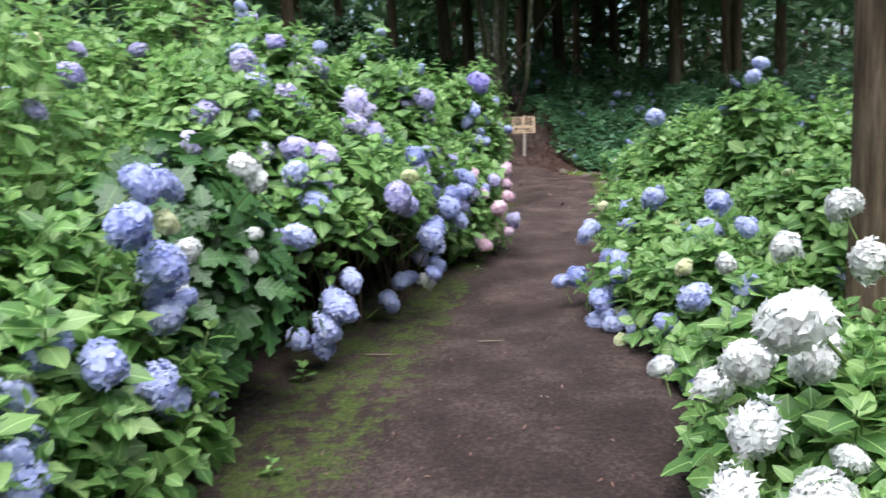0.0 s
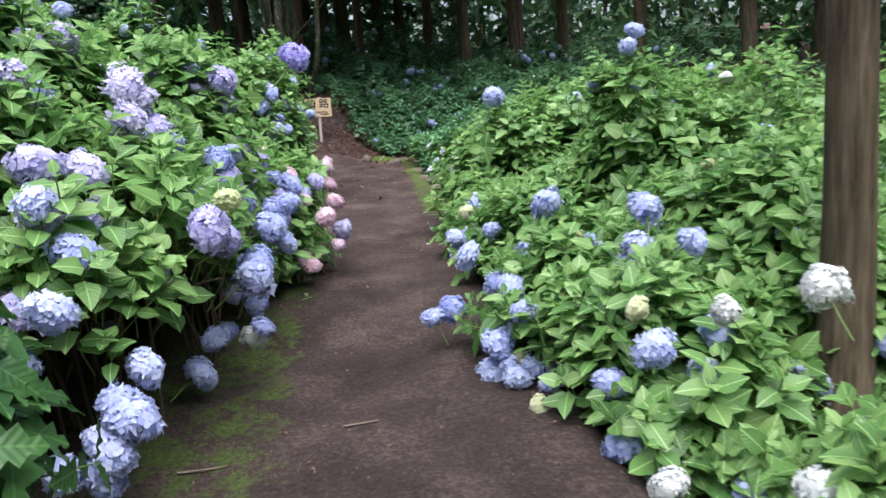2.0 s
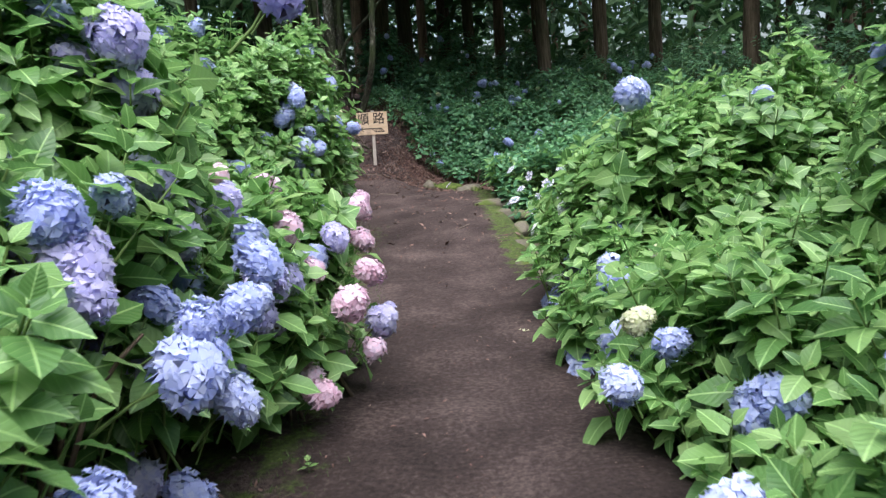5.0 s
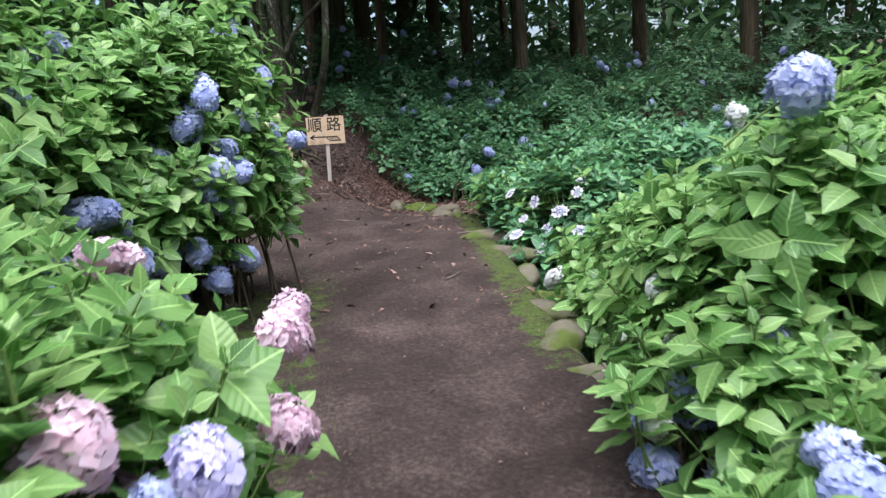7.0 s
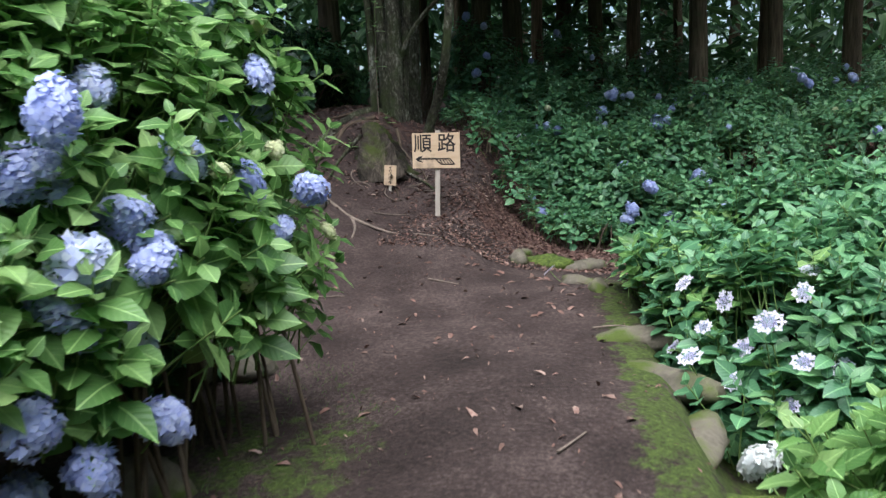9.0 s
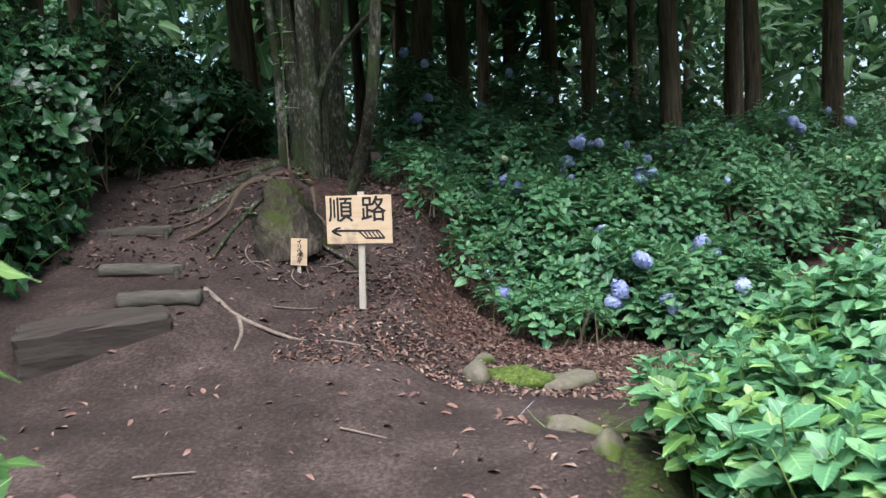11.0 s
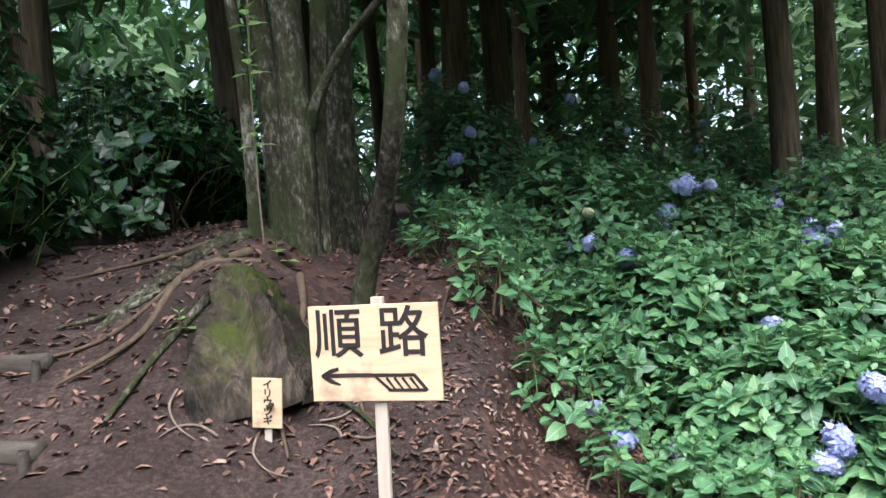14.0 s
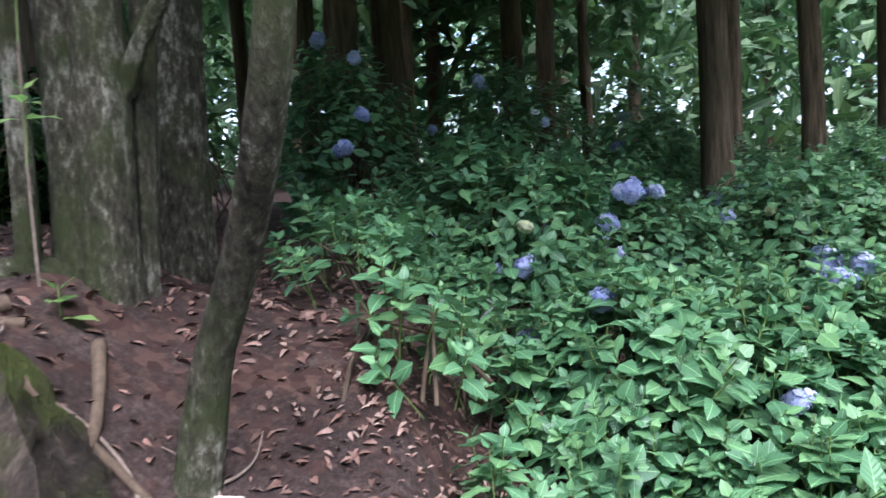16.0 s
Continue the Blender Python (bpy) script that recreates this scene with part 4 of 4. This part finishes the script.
# far woods: layered low boughs and saplings between the trunks
n = 75000
a = r.uniform(0, 6.283, n)
q = 20 + 34 * r.uniform(0, 1, n) ** 1.1
P = np.stack([q * np.cos(a) * 0.95, 14 + q * np.sin(a), np.zeros(n)], -1)
P[:, 2] = height(P[:, 0], P[:, 1]) + 11.0 * r.uniform(0, 1, n) ** 1.1
keep = ~((np.abs(P[:, 0]) < 9.5) & (P[:, 1] < 28) & (P[:, 1] > -8))
P = P[keep]
v, f, u = leaf_block(1.0, 0.45, 0.4, 0.4, True, 5)
me = scatter("far_woods", (v - (0.5, 0, 0), f, u, np.zeros(len(f), int)), [NEEDLE], P, r.normal(0, 0.6, P.shape) + (0, 0, 0.6), r.uniform(0.45, 1.1, len(P)), r)
tagged(new("far_woods", me), "dark tangled boughs and saplings of the far woods", "woods", kind="stuff")


def broadleaf(name, label, trunks, seed, material=None, crown=None):
    """Stems given as control points with radii, and a broken leafy crown overhead."""
    r = np.random.default_rng(seed)
    root = new(name)
    for k, (ctrl, r0, r1) in enumerate(trunks):
        C = curve_points(ctrl, 22)
        R = np.linspace(r0, r1, 22) * (1 + 0.7 * np.exp(-np.linspace(0, 9, 22) * 1.3))
        v, f, u = tube(C, R, 20, 0.05, seed + k)
        part("trunk", mesh_of("trunk", v, f, [material or MOSSBARK], u), root, "mossy lichen-spotted stem")
    if crown:
        cx, cy, cz, cr, n = crown
        d = r.normal(size=(n, 3))
        d /= np.linalg.norm(d, axis=1)[:, None]
        P = np.array([cx, cy, cz]) + d * np.array([cr, cr, cr * 0.55]) * r.uniform(0.35, 1, (n, 1))
        b = LOWS[0]
        part("crown", scatter("crown", b, [LEAF_SHADE, STEM], P, r.normal(0, 0.5, P.shape) + (0, 0, 0.5), r.uniform(1.2, 2.2, n), r), root, "loose leafy crown widened overhead to shade the slope", kind="stuff")
    settle(root, trunks[0][0][0][0], trunks[0][0][0][1])
    return tagged(root, label, "tree")


# crown set off the stems and enlarged, out of view, to shade slope and path end
broadleaf("broadleaf_tree", "clump of mossy leaning tree stems behind the sign", [
    ([(-1.82, 17.75, 1.25), (-1.81, 17.75, 2.4), (-1.93, 17.8, 3.6), (-2.3, 17.9, 6.5)], 0.105, 0.075),
    ([(-1.68, 17.72, 1.25), (-1.67, 17.72, 2.3), (-1.66, 17.75, 4.0), (-1.5, 17.9, 6.5)], 0.115, 0.08),
    ([(-1.58, 17.85, 1.25), (-1.58, 17.85, 1.9), (-1.52, 17.9, 3.0), (-1.3, 18.1, 6.0)], 0.06, 0.05),
    ([(-1.68, 19.0, 1.2), (-1.67, 19.0, 2.4), (-1.6, 19.0, 4.0), (-1.4, 19.0, 6.5)], 0.15, 0.11),
    ([(-1.24, 16.95, 0.95), (-1.14, 16.9, 1.5), (-0.99, 16.76, 1.9), (-0.84, 16.45, 2.4), (-0.76, 16.4, 3.2), (-0.6, 16.5, 5.5)], 0.064, 0.044),
    ([(-1.97, 17.62, 1.35), (-1.95, 17.62, 2.2), (-1.99, 17.62, 3.2), (-2.2, 17.6, 5.0)], 0.05, 0.032),
    ([(-1.6, 17.75, 2.5), (-1.3, 17.6, 2.95), (-0.8, 17.4, 3.4), (-0.1, 17.2, 4.2)], 0.035, 0.02),
], 200, crown=(0.4, 19.0, 8.2, 6.0, 2900))
broadleaf("sapling", "thin pale sapling with a few leaves", [([(-1.86, 17.5, 1.35), (-1.88, 17.5, 2.4), (-1.84, 17.48, 3.4), (-1.8, 17.5, 4.5)], 0.006, 0.005)], 210, ROOT)
b = LOWS[1]
for x, y, z in [(-1.87, 17.48, 2.35), (-1.87, 17.48, 2.8), (-1.86, 17.47, 3.1), (-1.75, 17.36, 1.62)]:
    ob = new("leaf_sprig", mesh_of("leaf_sprig", b[0] * 0.75, b[1], [LEAF, STEM], b[2], b[3]))
    ob.location = (x, y, z)
    tagged(ob, "small fresh green leaf sprig on the stem", "leaves", "sprigs on the sapling")

bush("evergreen_shrub", "glossy dark evergreen shrub beside the steps", [(-4.0, 17.3, 0.95, 1.0, 1.6), (-5.2, 16.5, 1.4, 1.4, 2.6), (-4.6, 15.6, 1.0, 0.9, 2.3)], 800, 90, [], [], meshes=[mesh_of("leaf_shoot", q[0], q[1], [LEAF_GLOSS, STEM], q[2], q[3]) for q in SHOOTS[:3]], leaf=LEAF_GLOSS, singles=120, group="evergreens", upright=0.3)
bush("evergreen_shrub", "low dark evergreen shrub under the trees", [(-3.5, 19.8, 1.0, 0.9, 1.0), (-4.8, 21.5, 1.6, 1.4, 1.6), (-1.9, 21.2, 0.9, 0.8, 0.9)], 500, 91, [], [], meshes=SHADE_ME, leaf=LEAF_GLOSS, singles=60, group="evergreens", upright=0.4)


# ---- signs ----
def bevel_box(sx, sy, sz, bevel=0.004, jitter=0.0, seed=0, cuts=0):
    bm = bmesh.new()
    bmesh.ops.create_cube(bm, size=1.0, matrix=Matrix.Diagonal((sx, sy, sz, 1)))
    if cuts:
        bmesh.ops.subdivide_edges(bm, edges=bm.edges[:], cuts=cuts, use_grid_fill=True)
    if bevel:
        bmesh.ops.bevel(bm, geom=[e for e in bm.edges if e.calc_face_angle(0) > 0.5], offset=bevel, segments=2, profile=0.6, affect="EDGES")
    rr = random.Random(seed)
    if jitter:
        for w in bm.verts:
            w.co += Vector((rr.uniform(-1, 1), rr.uniform(-1, 1), rr.uniform(-1, 1))) * jitter
    return bm


def brush(points, widths, thick=0.0015):
    """One brush stroke in the x-z plane, facing -y."""
    C = curve_points([(p[0], 0, p[1]) for p in points], max(6, 5 * len(points)))
    W = np.interp(np.linspace(0, 1, len(C)), np.linspace(0, 1, len(widths)), widths)
    T = np.gradient(C, axis=0)
    T /= np.linalg.norm(T, axis=1)[:, None] + 1e-9
    N = np.stack([-T[:, 2], np.zeros(len(C)), T[:, 0]], -1)
    V = np.concatenate([C + N * W[:, None] / 2, C - N * W[:, None] / 2])
    n = len(C)
    F = np.array([(k, k + 1, n + k + 1, n + k) for k in range(n - 1)])
    return V, F, np.zeros((len(V), 2)), 0


def text_mesh(body, size, fat):
    cu = bpy.data.curves.new("lettering", "FONT")
    cu.body, cu.size, cu.offset, cu.extrude = body, size, fat, 0.0008
    cu.align_x, cu.align_y = "CENTER", "CENTER"
    ob = bpy.data.objects.new("lettering", cu)
    scene.collection.objects.link(ob)
    dg = bpy.context.evaluated_depsgraph_get()
    me = bpy.data.meshes.new_from_object(ob.evaluated_get(dg))
    bpy.data.objects.remove(ob)
    me.materials.clear()
    me.materials.append(INK)
    return me


sign = new("direction_sign")
part("board", bm_mesh("board", bevel_box(0.545, 0.016, 0.385, 0.002), [BOARD]), sign, "pale pine board", pose(0, 0, 0.70))
part("post", bm_mesh("post", bevel_box(0.052, 0.026, 1.04, 0.003), [POST]), sign, "grey softwood stake", pose(0.005, 0.022, 0.40, 0, 1.5, 0))
for ch, x in (("\u9806", -0.148), ("\u8def", 0.125)):
    part("character", text_mesh(ch, 0.215, 0.0022), sign, "black brushed character", pose(x, -0.0092, 0.768, 90, 0, 0))
arrow = [brush([(-0.215, -0.09), (-0.1, -0.088), (0.06, -0.09), (0.165, -0.09)], [0.016, 0.017, 0.015, 0.014]),
         brush([(-0.23, -0.09), (-0.19, -0.072), (-0.155, -0.062)], [0.008, 0.018, 0.014]), brush([(-0.23, -0.09), (-0.195, -0.108), (-0.15, -0.127)], [0.008, 0.02, 0.006]),
         brush([(0.0, -0.095), (0.06, -0.150)], [0.012, 0.012]), brush([(0.05, -0.149), (0.205, -0.15)], [0.012, 0.014]), brush([(0.16, -0.088), (0.212, -0.153)], [0.014, 0.014])]
arrow += [brush([(0.045 + 0.033 * k, -0.1), (0.078 + 0.033 * k, -0.145)], [0.012, 0.008]) for k in range(4)]
V, F, U, M = join(arrow)
part("arrow", mesh_of("arrow", V, F, [INK], U, M, False), sign, "black brushed arrow pointing left", pose(0, -0.0098, 0.70))
sign.matrix_world = pose(-0.90, 15.70, 0.605, 0, 0.5, -10)
tagged(sign, "pale wooden direction sign on a stake with black brush lettering", "sign")

plate = new("plant_label")
part("board", bm_mesh("board", bevel_box(0.145, 0.01, 0.235, 0.002), [BOARD]), plate, "pale wooden tablet", pose(0, 0, 0.22))
part("stake", bm_mesh("stake", bevel_box(0.035, 0.014, 0.26, 0.002), [POST]), plate, m=pose(0, 0.013, 0.05))
for k, ch in enumerate("\u30a4\u30ea\u30a6\u30c4\u30ae"):
    part("character", text_mesh(ch, 0.048, 0.0012), plate, m=pose(0.004, -0.0062, 0.305 - 0.042 * k, 90, 0, 0))
plate.matrix_world = pose(-1.525, 16.2, 0.80, 0, 4, -4)
tagged(plate, "small pale plant name tablet on a stake", "sign")


# ---- stones, logs, roots, stump ----
def stone(name, label, x, y, size, seed, material, sink=0.35, group="", category="stone"):
    bm = bmesh.new()
    bmesh.ops.create_icosphere(bm, subdivisions=3, radius=1.0)
    off = Vector((seed * 3.7, seed * 1.3, 0))
    for w in bm.verts:
        w.co *= 1 + 0.28 * noise.noise(w.co * 1.1 + off) + 0.16 * noise.noise(w.co * 2.6 + off) + 0.06 * noise.noise(w.co * 6.0 + off)
        w.co = Vector((w.co.x * size[0], w.co.y * size[1], w.co.z * size[2]))
    for g in bm.faces:
        g.smooth = True
    ob = new(name, bm_mesh(name, bm, [material]))
    ob.location = (x, y, float(height(x, y)) + size[2] * (1 - 2 * sink))
    ob.rotation_euler = (0, 0, seed * 1.1)
    return tagged(ob, label, category, group)


stone("stone", "rounded pale stone on the mossy verge", -1.4, 8.85, (0.2, 0.15, 0.12), 1, STONE)
stone("stone", "small round pale stone on the mossy verge", -1.62, 8.58, (0.12, 0.11, 0.1), 2, STONE)
stone("stone", "grey-brown stone under the blue hydrangea", -1.5, 9.9, (0.25, 0.18, 0.14), 3, MOSSTONE)
stone("stone", "mossy stone at the edge of the path", -1.5, 11.4, (0.17, 0.13, 0.1), 4, MOSSTONE)
stone("stone", "dark boulder under the bush", -1.95, 11.2, (0.4, 0.3, 0.3), 5, MOSSTONE)
stone("stone", "small dark stone in the leaf litter", 0.06, 15.58, (0.085, 0.06, 0.06), 6, MOSSTONE)
for k, (x, y, s) in enumerate([(0.86, 8.3, 0.2), (0.84, 8.95, 0.24), (0.86, 9.55, 0.26), (0.95, 10.15, 0.28), (0.92, 10.8, 0.27), (0.86, 11.45, 0.25), (0.78, 12.1, 0.24), (0.62, 13.3, 0.17), (0.5, 13.75, 0.16)]):
    stone("kerb_stone", "moss-covered stone edging the raised path", x + 0.06, y, (s * 0.5, s * 1.3, 0.10), 10 + k, MOSS if k == 3 else MOSSTONE, 0.68, "mossy edging stones")
for k, (x, y, s) in enumerate([(0.0, 15.0, 0.16), (0.3, 15.05, 0.22), (0.68, 15.1, 0.24)]):
    stone("kerb_stone", "moss-covered stone edging the raised path", x, y, (s * 1.2, s * 0.6, 0.10), 30 + k, MOSS if k == 1 else MOSSTONE, 0.42, "mossy edging stones")


def log_step(a, b, radius, seed):
    C = curve_points([a, ((a[0] + b[0]) / 2, (a[1] + b[1]) / 2, (a[2] + b[2]) / 2 + 0.01), b], 14)
    v, f, u = tube(C, np.full(14, radius) * (1 + 0.05 * np.sin(np.arange(14) * 1.7)), 14, 0.05, seed)
    bl = [(v, f, u, 0)]
    me_v, me_f, me_u, me_m = join(bl)
    bm = bmesh.new()
    bm.from_mesh(mesh_of("log", me_v, me_f, [LOG]))
    bmesh.ops.holes_fill(bm, edges=[e for e in bm.edges if e.is_boundary])
    bmesh.ops.recalc_face_normals(bm, faces=bm.faces)
    bmesh.ops.delete(bm, geom=[w for w in bm.verts if not w.link_faces], context="VERTS")
    return tagged(new("log_step", bm_mesh("log_step", bm, [LOG])), "weathered grey log set in the soil as a step", "log step", "log steps")


log_step((-3.45, 16.55, 1.2), (-2.73, 16.48, 1.22), 0.06, 1)
log_step((-3.1, 15.85, 0.95), (-2.4, 15.82, 0.93), 0.06, 2)
log_step((-2.66, 15.2, 0.78), (-2.04, 15.22, 0.78), 0.065, 3)
for k, (x, y, z) in enumerate([(-2.06, 15.37, 0.74), (-2.42, 15.72, 0.9), (-2.75, 16.38, 1.18), (-3.3, 16.45, 1.16)]):
    v, f, u = tube(np.array([(x, y, z - 0.25), (x, y, z - 0.05), (x + 0.01, y, z + 0.08)]), [0.028, 0.028, 0.022], 8, 0.05, k)
    tagged(new("peg", mesh_of("peg", v, f, [LOG], u)), "short grey peg holding a log step", "peg", "step pegs")
beam = new("timber_block", bm_mesh("timber_block", bevel_box(1.0, 0.5, 0.45, 0.03, 0.012, 3, 4), [DARKLOG]))
beam.matrix_world = pose(-2.68, 14.85, 0.50, 2, -3, 28)
tagged(beam, "dark wet timber block at the foot of the steps", "timber")


def on_soil(points, up=0.012):
    return [(x, y, float(height(x, y)) + up) for x, y in points]


def root_thing(name, label, ctrl, r0, r1, seed, material, group="roots"):
    C = curve_points(ctrl, 18)
    v, f, u = tube(C, np.linspace(r0, r1, 18), 9, 0.08, seed)
    return tagged(new(name, mesh_of(name, v, f, [material], u)), label, "root", group)


root_thing("tree_root", "thick mossy surface root of the tree", [(-1.8, 17.75, 1.75), (-2.05, 17.58, 1.78), (-2.33, 17.32, 1.64), (-2.58, 16.9, 1.38), (-2.75, 16.7, 1.15)], 0.085, 0.035, 1, MOSSBARK)
root_thing("tree_root", "mossy side root bending into the soil", [(-2.3, 17.35, 1.64), (-2.33, 17.05, 1.42), (-2.4, 16.8, 1.2)], 0.035, 0.015, 2, MOSSBARK)
root_thing("tree_root", "thin root over the reddish litter", on_soil([(-1.8, 17.2), (-2.15, 17.1), (-2.5, 16.7), (-2.85, 16.5)]), 0.024, 0.008, 3, WOODY)
root_thing("tree_root", "pale bare root crossing the path", on_soil([(-2.1, 15.5), (-1.95, 15.35), (-1.75, 15.2), (-1.3, 15.05), (-0.95, 14.95), (-0.65, 14.8)], 0.0), 0.024, 0.006, 4, ROOT)
root_thing("tree_root", "pale bare root fork crossing the path", on_soil([(-1.76, 15.2), (-1.68, 15.0), (-1.66, 14.75)], 0.0), 0.02, 0.01, 5, ROOT)
for k, ctrl in enumerate([[(-1.9, 17.3), (-2.2, 17.0), (-2.3, 16.6), (-2.6, 16.3)], [(-2.0, 17.2), (-2.5, 16.95), (-2.9, 16.85)], [(-1.6, 17.3), (-1.5, 16.9), (-1.55, 16.5), (-1.4, 16.1)], [(-1.95, 16.7), (-2.15, 16.4), (-2.2, 16.0)], [(-2.1, 17.6), (-2.6, 17.7), (-3.2, 17.5)], [(-1.4, 16.6), (-1.1, 16.4), (-0.9, 16.1)]]):
    root_thing("tree_root", "brown surface root spreading over the bank", on_soil(ctrl, 0.02), 0.034 - 0.003 * k, 0.008, 60 + k, MOSSBARK if k % 2 else WOODY)
root_thing("tree_root", "tangled thin root beside the stump", on_soil([(-1.7, 16.9), (-1.4, 16.85), (-1.2, 16.7), (-1.1, 16.4)]), 0.02, 0.008, 6, WOODY)
for k in range(16):
    x, y, a = r.uniform(-2.0, -1.1), r.uniform(16.1, 17.0), r.uniform(0, 6.28)
    L = r.uniform(0.15, 0.4)
    pts = [(x + L * t * math.cos(a + t), y + L * t * math.sin(a + t), float(height(x + L * t * math.cos(a + t), y + L * t * math.sin(a + t))) + 0.015) for t in (0, 0.35, 0.7, 1)]
    root_thing("fine_root", "fine pale root on the bank", pts, 0.008, 0.003, 20 + k, ROOT, "fine roots")

C = curve_points([(-1.66, 16.55, 0.85), (-1.74, 16.65, 1.15), (-1.83, 16.85, 1.45), (-1.86, 16.95, 1.64)], 14)
v, f, u = tube(C, np.array([0.34, 0.33, 0.31, 0.29, 0.265, 0.24, 0.215, 0.19, 0.17, 0.15, 0.13, 0.105, 0.075, 0.02]), 30, 0.2, 9)
stump = new("tree_stump", None)
part("stump", mesh_of("stump", v, f, [STUMPWOOD], u), stump, "thick green moss over old wood")
for k, (ex, ey, ez) in enumerate([(-2.15, 16.5, 0.95), (-1.35, 16.5, 0.85), (-1.62, 16.2, 0.72), (-2.2, 17.0, 1.2)]):
    v, f, u = tube(curve_points([(-1.75, 16.7, 1.2), ((ex - 1.75) / 2, (ey + 16.7) / 2, (ez + 1.25) / 2 + 0.04), (ex, ey, ez - 0.03)], 10), np.linspace(0.1, 0.025, 10), 9, 0.1, 30 + k)
    part("buttress", mesh_of("buttress", v, f, [MOSSBARK], u), stump)
settle(stump, -1.7, 16.6)
tagged(stump, "old stump covered in bright green moss", "stump")

v, f, u = tube(np.array([(-4.2, 22.5, 2.6), (-3.6, 22.2, 2.45), (-2.9, 22.0, 2.25)]), [0.05, 0.05, 0.04], 8, 0.04, 2)
tagged(new("fallen_pole", mesh_of("fallen_pole", v, f, [LOG], u)), "pale fallen pole leaning among the trees", "pole")


# ---- litter, twigs, grass ----
def litter(name, label, n, box, seed, sizes, mask=None):
    r = np.random.default_rng(seed)
    x, y = r.uniform(box[0], box[1], n), r.uniform(box[2], box[3], n)
    if mask is not None:
        k = mask(x, y, r)
        x, y = x[k], y[k]
    P = np.stack([x, y, height(x, y) + 0.012], -1)
    v, f, u = leaf_block(1.0, 0.42, 0.25, 0.5, False, 4)
    me = scatter(name, (v - (0.5, 0, 0), f, u, np.zeros(len(f), int)), [LITTER], P, r.normal(0, 0.28, P.shape) + (0, 0, 1), r.uniform(*sizes, len(P)), r)
    tagged(new(name, me), label, "leaf litter", kind="stuff")


litter("path_litter", "scattered pale fallen leaves on the soil", 900, (-2.6, 0.9, 9.5, 16.5), 1, (0.03, 0.10), lambda x, y, r: (x < np.interp(y, RIGHT_Y, RIGHT_X)) & (x > np.interp(y, LEFT_Y, LEFT_X) - 0.4) & (r.uniform(0, 1, len(x)) < 0.25 + 0.5 * smooth(12, 16, y)))
litter("near_litter", "sparse petals and leaf scraps on the soil", 1500, (-1.3, 1.0, -3, 15), 2, (0.006, 0.035))
litter("slope_litter", "thick reddish brown leaf litter on the slope", 16000, (-1.4, 2.2, 14.6, 20.5), 3, (0.025, 0.065), lambda x, y, r: (x - 0.25 * (y - 17) > -0.75 + 0.25 * r.normal(size=len(x))))
litter("bank_litter", "dry leaf litter among the roots", 2200, (-3.6, -0.6, 15.9, 20.5), 4, (0.035, 0.09))

n = 9000
x, y = r.uniform(-1.5, -0.35, n), r.uniform(-3, 11.5, n)
k = (r.uniform(0, 1, n) < smooth(-0.35, -0.8, x)) & (np.sin(x * 5 + y * 2.3) + np.sin(y * 3.1 - x * 2) > -0.5)
x, y = x[k], y[k]
v = np.array([(-0.05, 0, 0), (0.05, 0, 0), (0.10, 0.02, 0.6), (0.06, 0.02, 0.6), (0.3, 0.03, 1.0), (0.3, 0.03, 1.0)], float)
f = np.array([(0, 1, 2, 3), (3, 2, 4, 5)])
me = scatter("grass", (v, f, np.zeros((6, 2)), np.zeros(2, int)), [GRASS], np.stack([x, y, height(x, y)], -1), r.normal(0, 0.35, (len(x), 3)) + (0, 0, 1), r.uniform(0.012, 0.045, len(x)), r)
tagged(new("verge_grass", me), "short moss and fine grass on the verge", "grass", kind="stuff")
for k, (x, y, s) in enumerate([(-1.35, 1.6, 0.9), (-2.05, 16.55, 0.8), (-1.0, 0.2, 0.55), (-0.62, 4.9, 0.4), (-0.95, 16.0, 0.4), (-2.1, 19.0, 1.1)]):
    b = LOWS[k % 3]
    ob = new("weed", mesh_of("weed", b[0], b[1], [LEAF, STEM], b[2], b[3]))
    ob.matrix_world = pose(x, y, float(height(x, y)) + 0.02) @ Matrix.Scale(s * 0.7, 4)
    tagged(ob, "small green weed in the soil", "weed", "weeds")
for k, (x, y, L, a) in enumerate([(-0.95, 2.1, 0.22, 0.1), (0.75, 12.3, 0.4, 0.35), (0.35, 10.4, 0.25, 1.0), (-0.6, 13.6, 0.3, -0.4), (-1.5, 13.1, 0.3, 0.2), (-0.2, 2.4, 0.18, 0.2), (-1.4, 15.6, 0.4, 0.3)]):
    P = [(x + L * t * math.cos(a), y + L * t * math.sin(a), float(height(x + L * t * math.cos(a), y + L * t * math.sin(a))) + 0.012) for t in (-0.5, 0, 0.5)]
    v, f, u = tube(curve_points(P, 7), np.linspace(0.007, 0.004, 7), 6, 0.1, k)
    tagged(new("twig", mesh_of("twig", v, f, [ROOT], u)), "dry pale twig lying on the soil", "twig", "twigs")
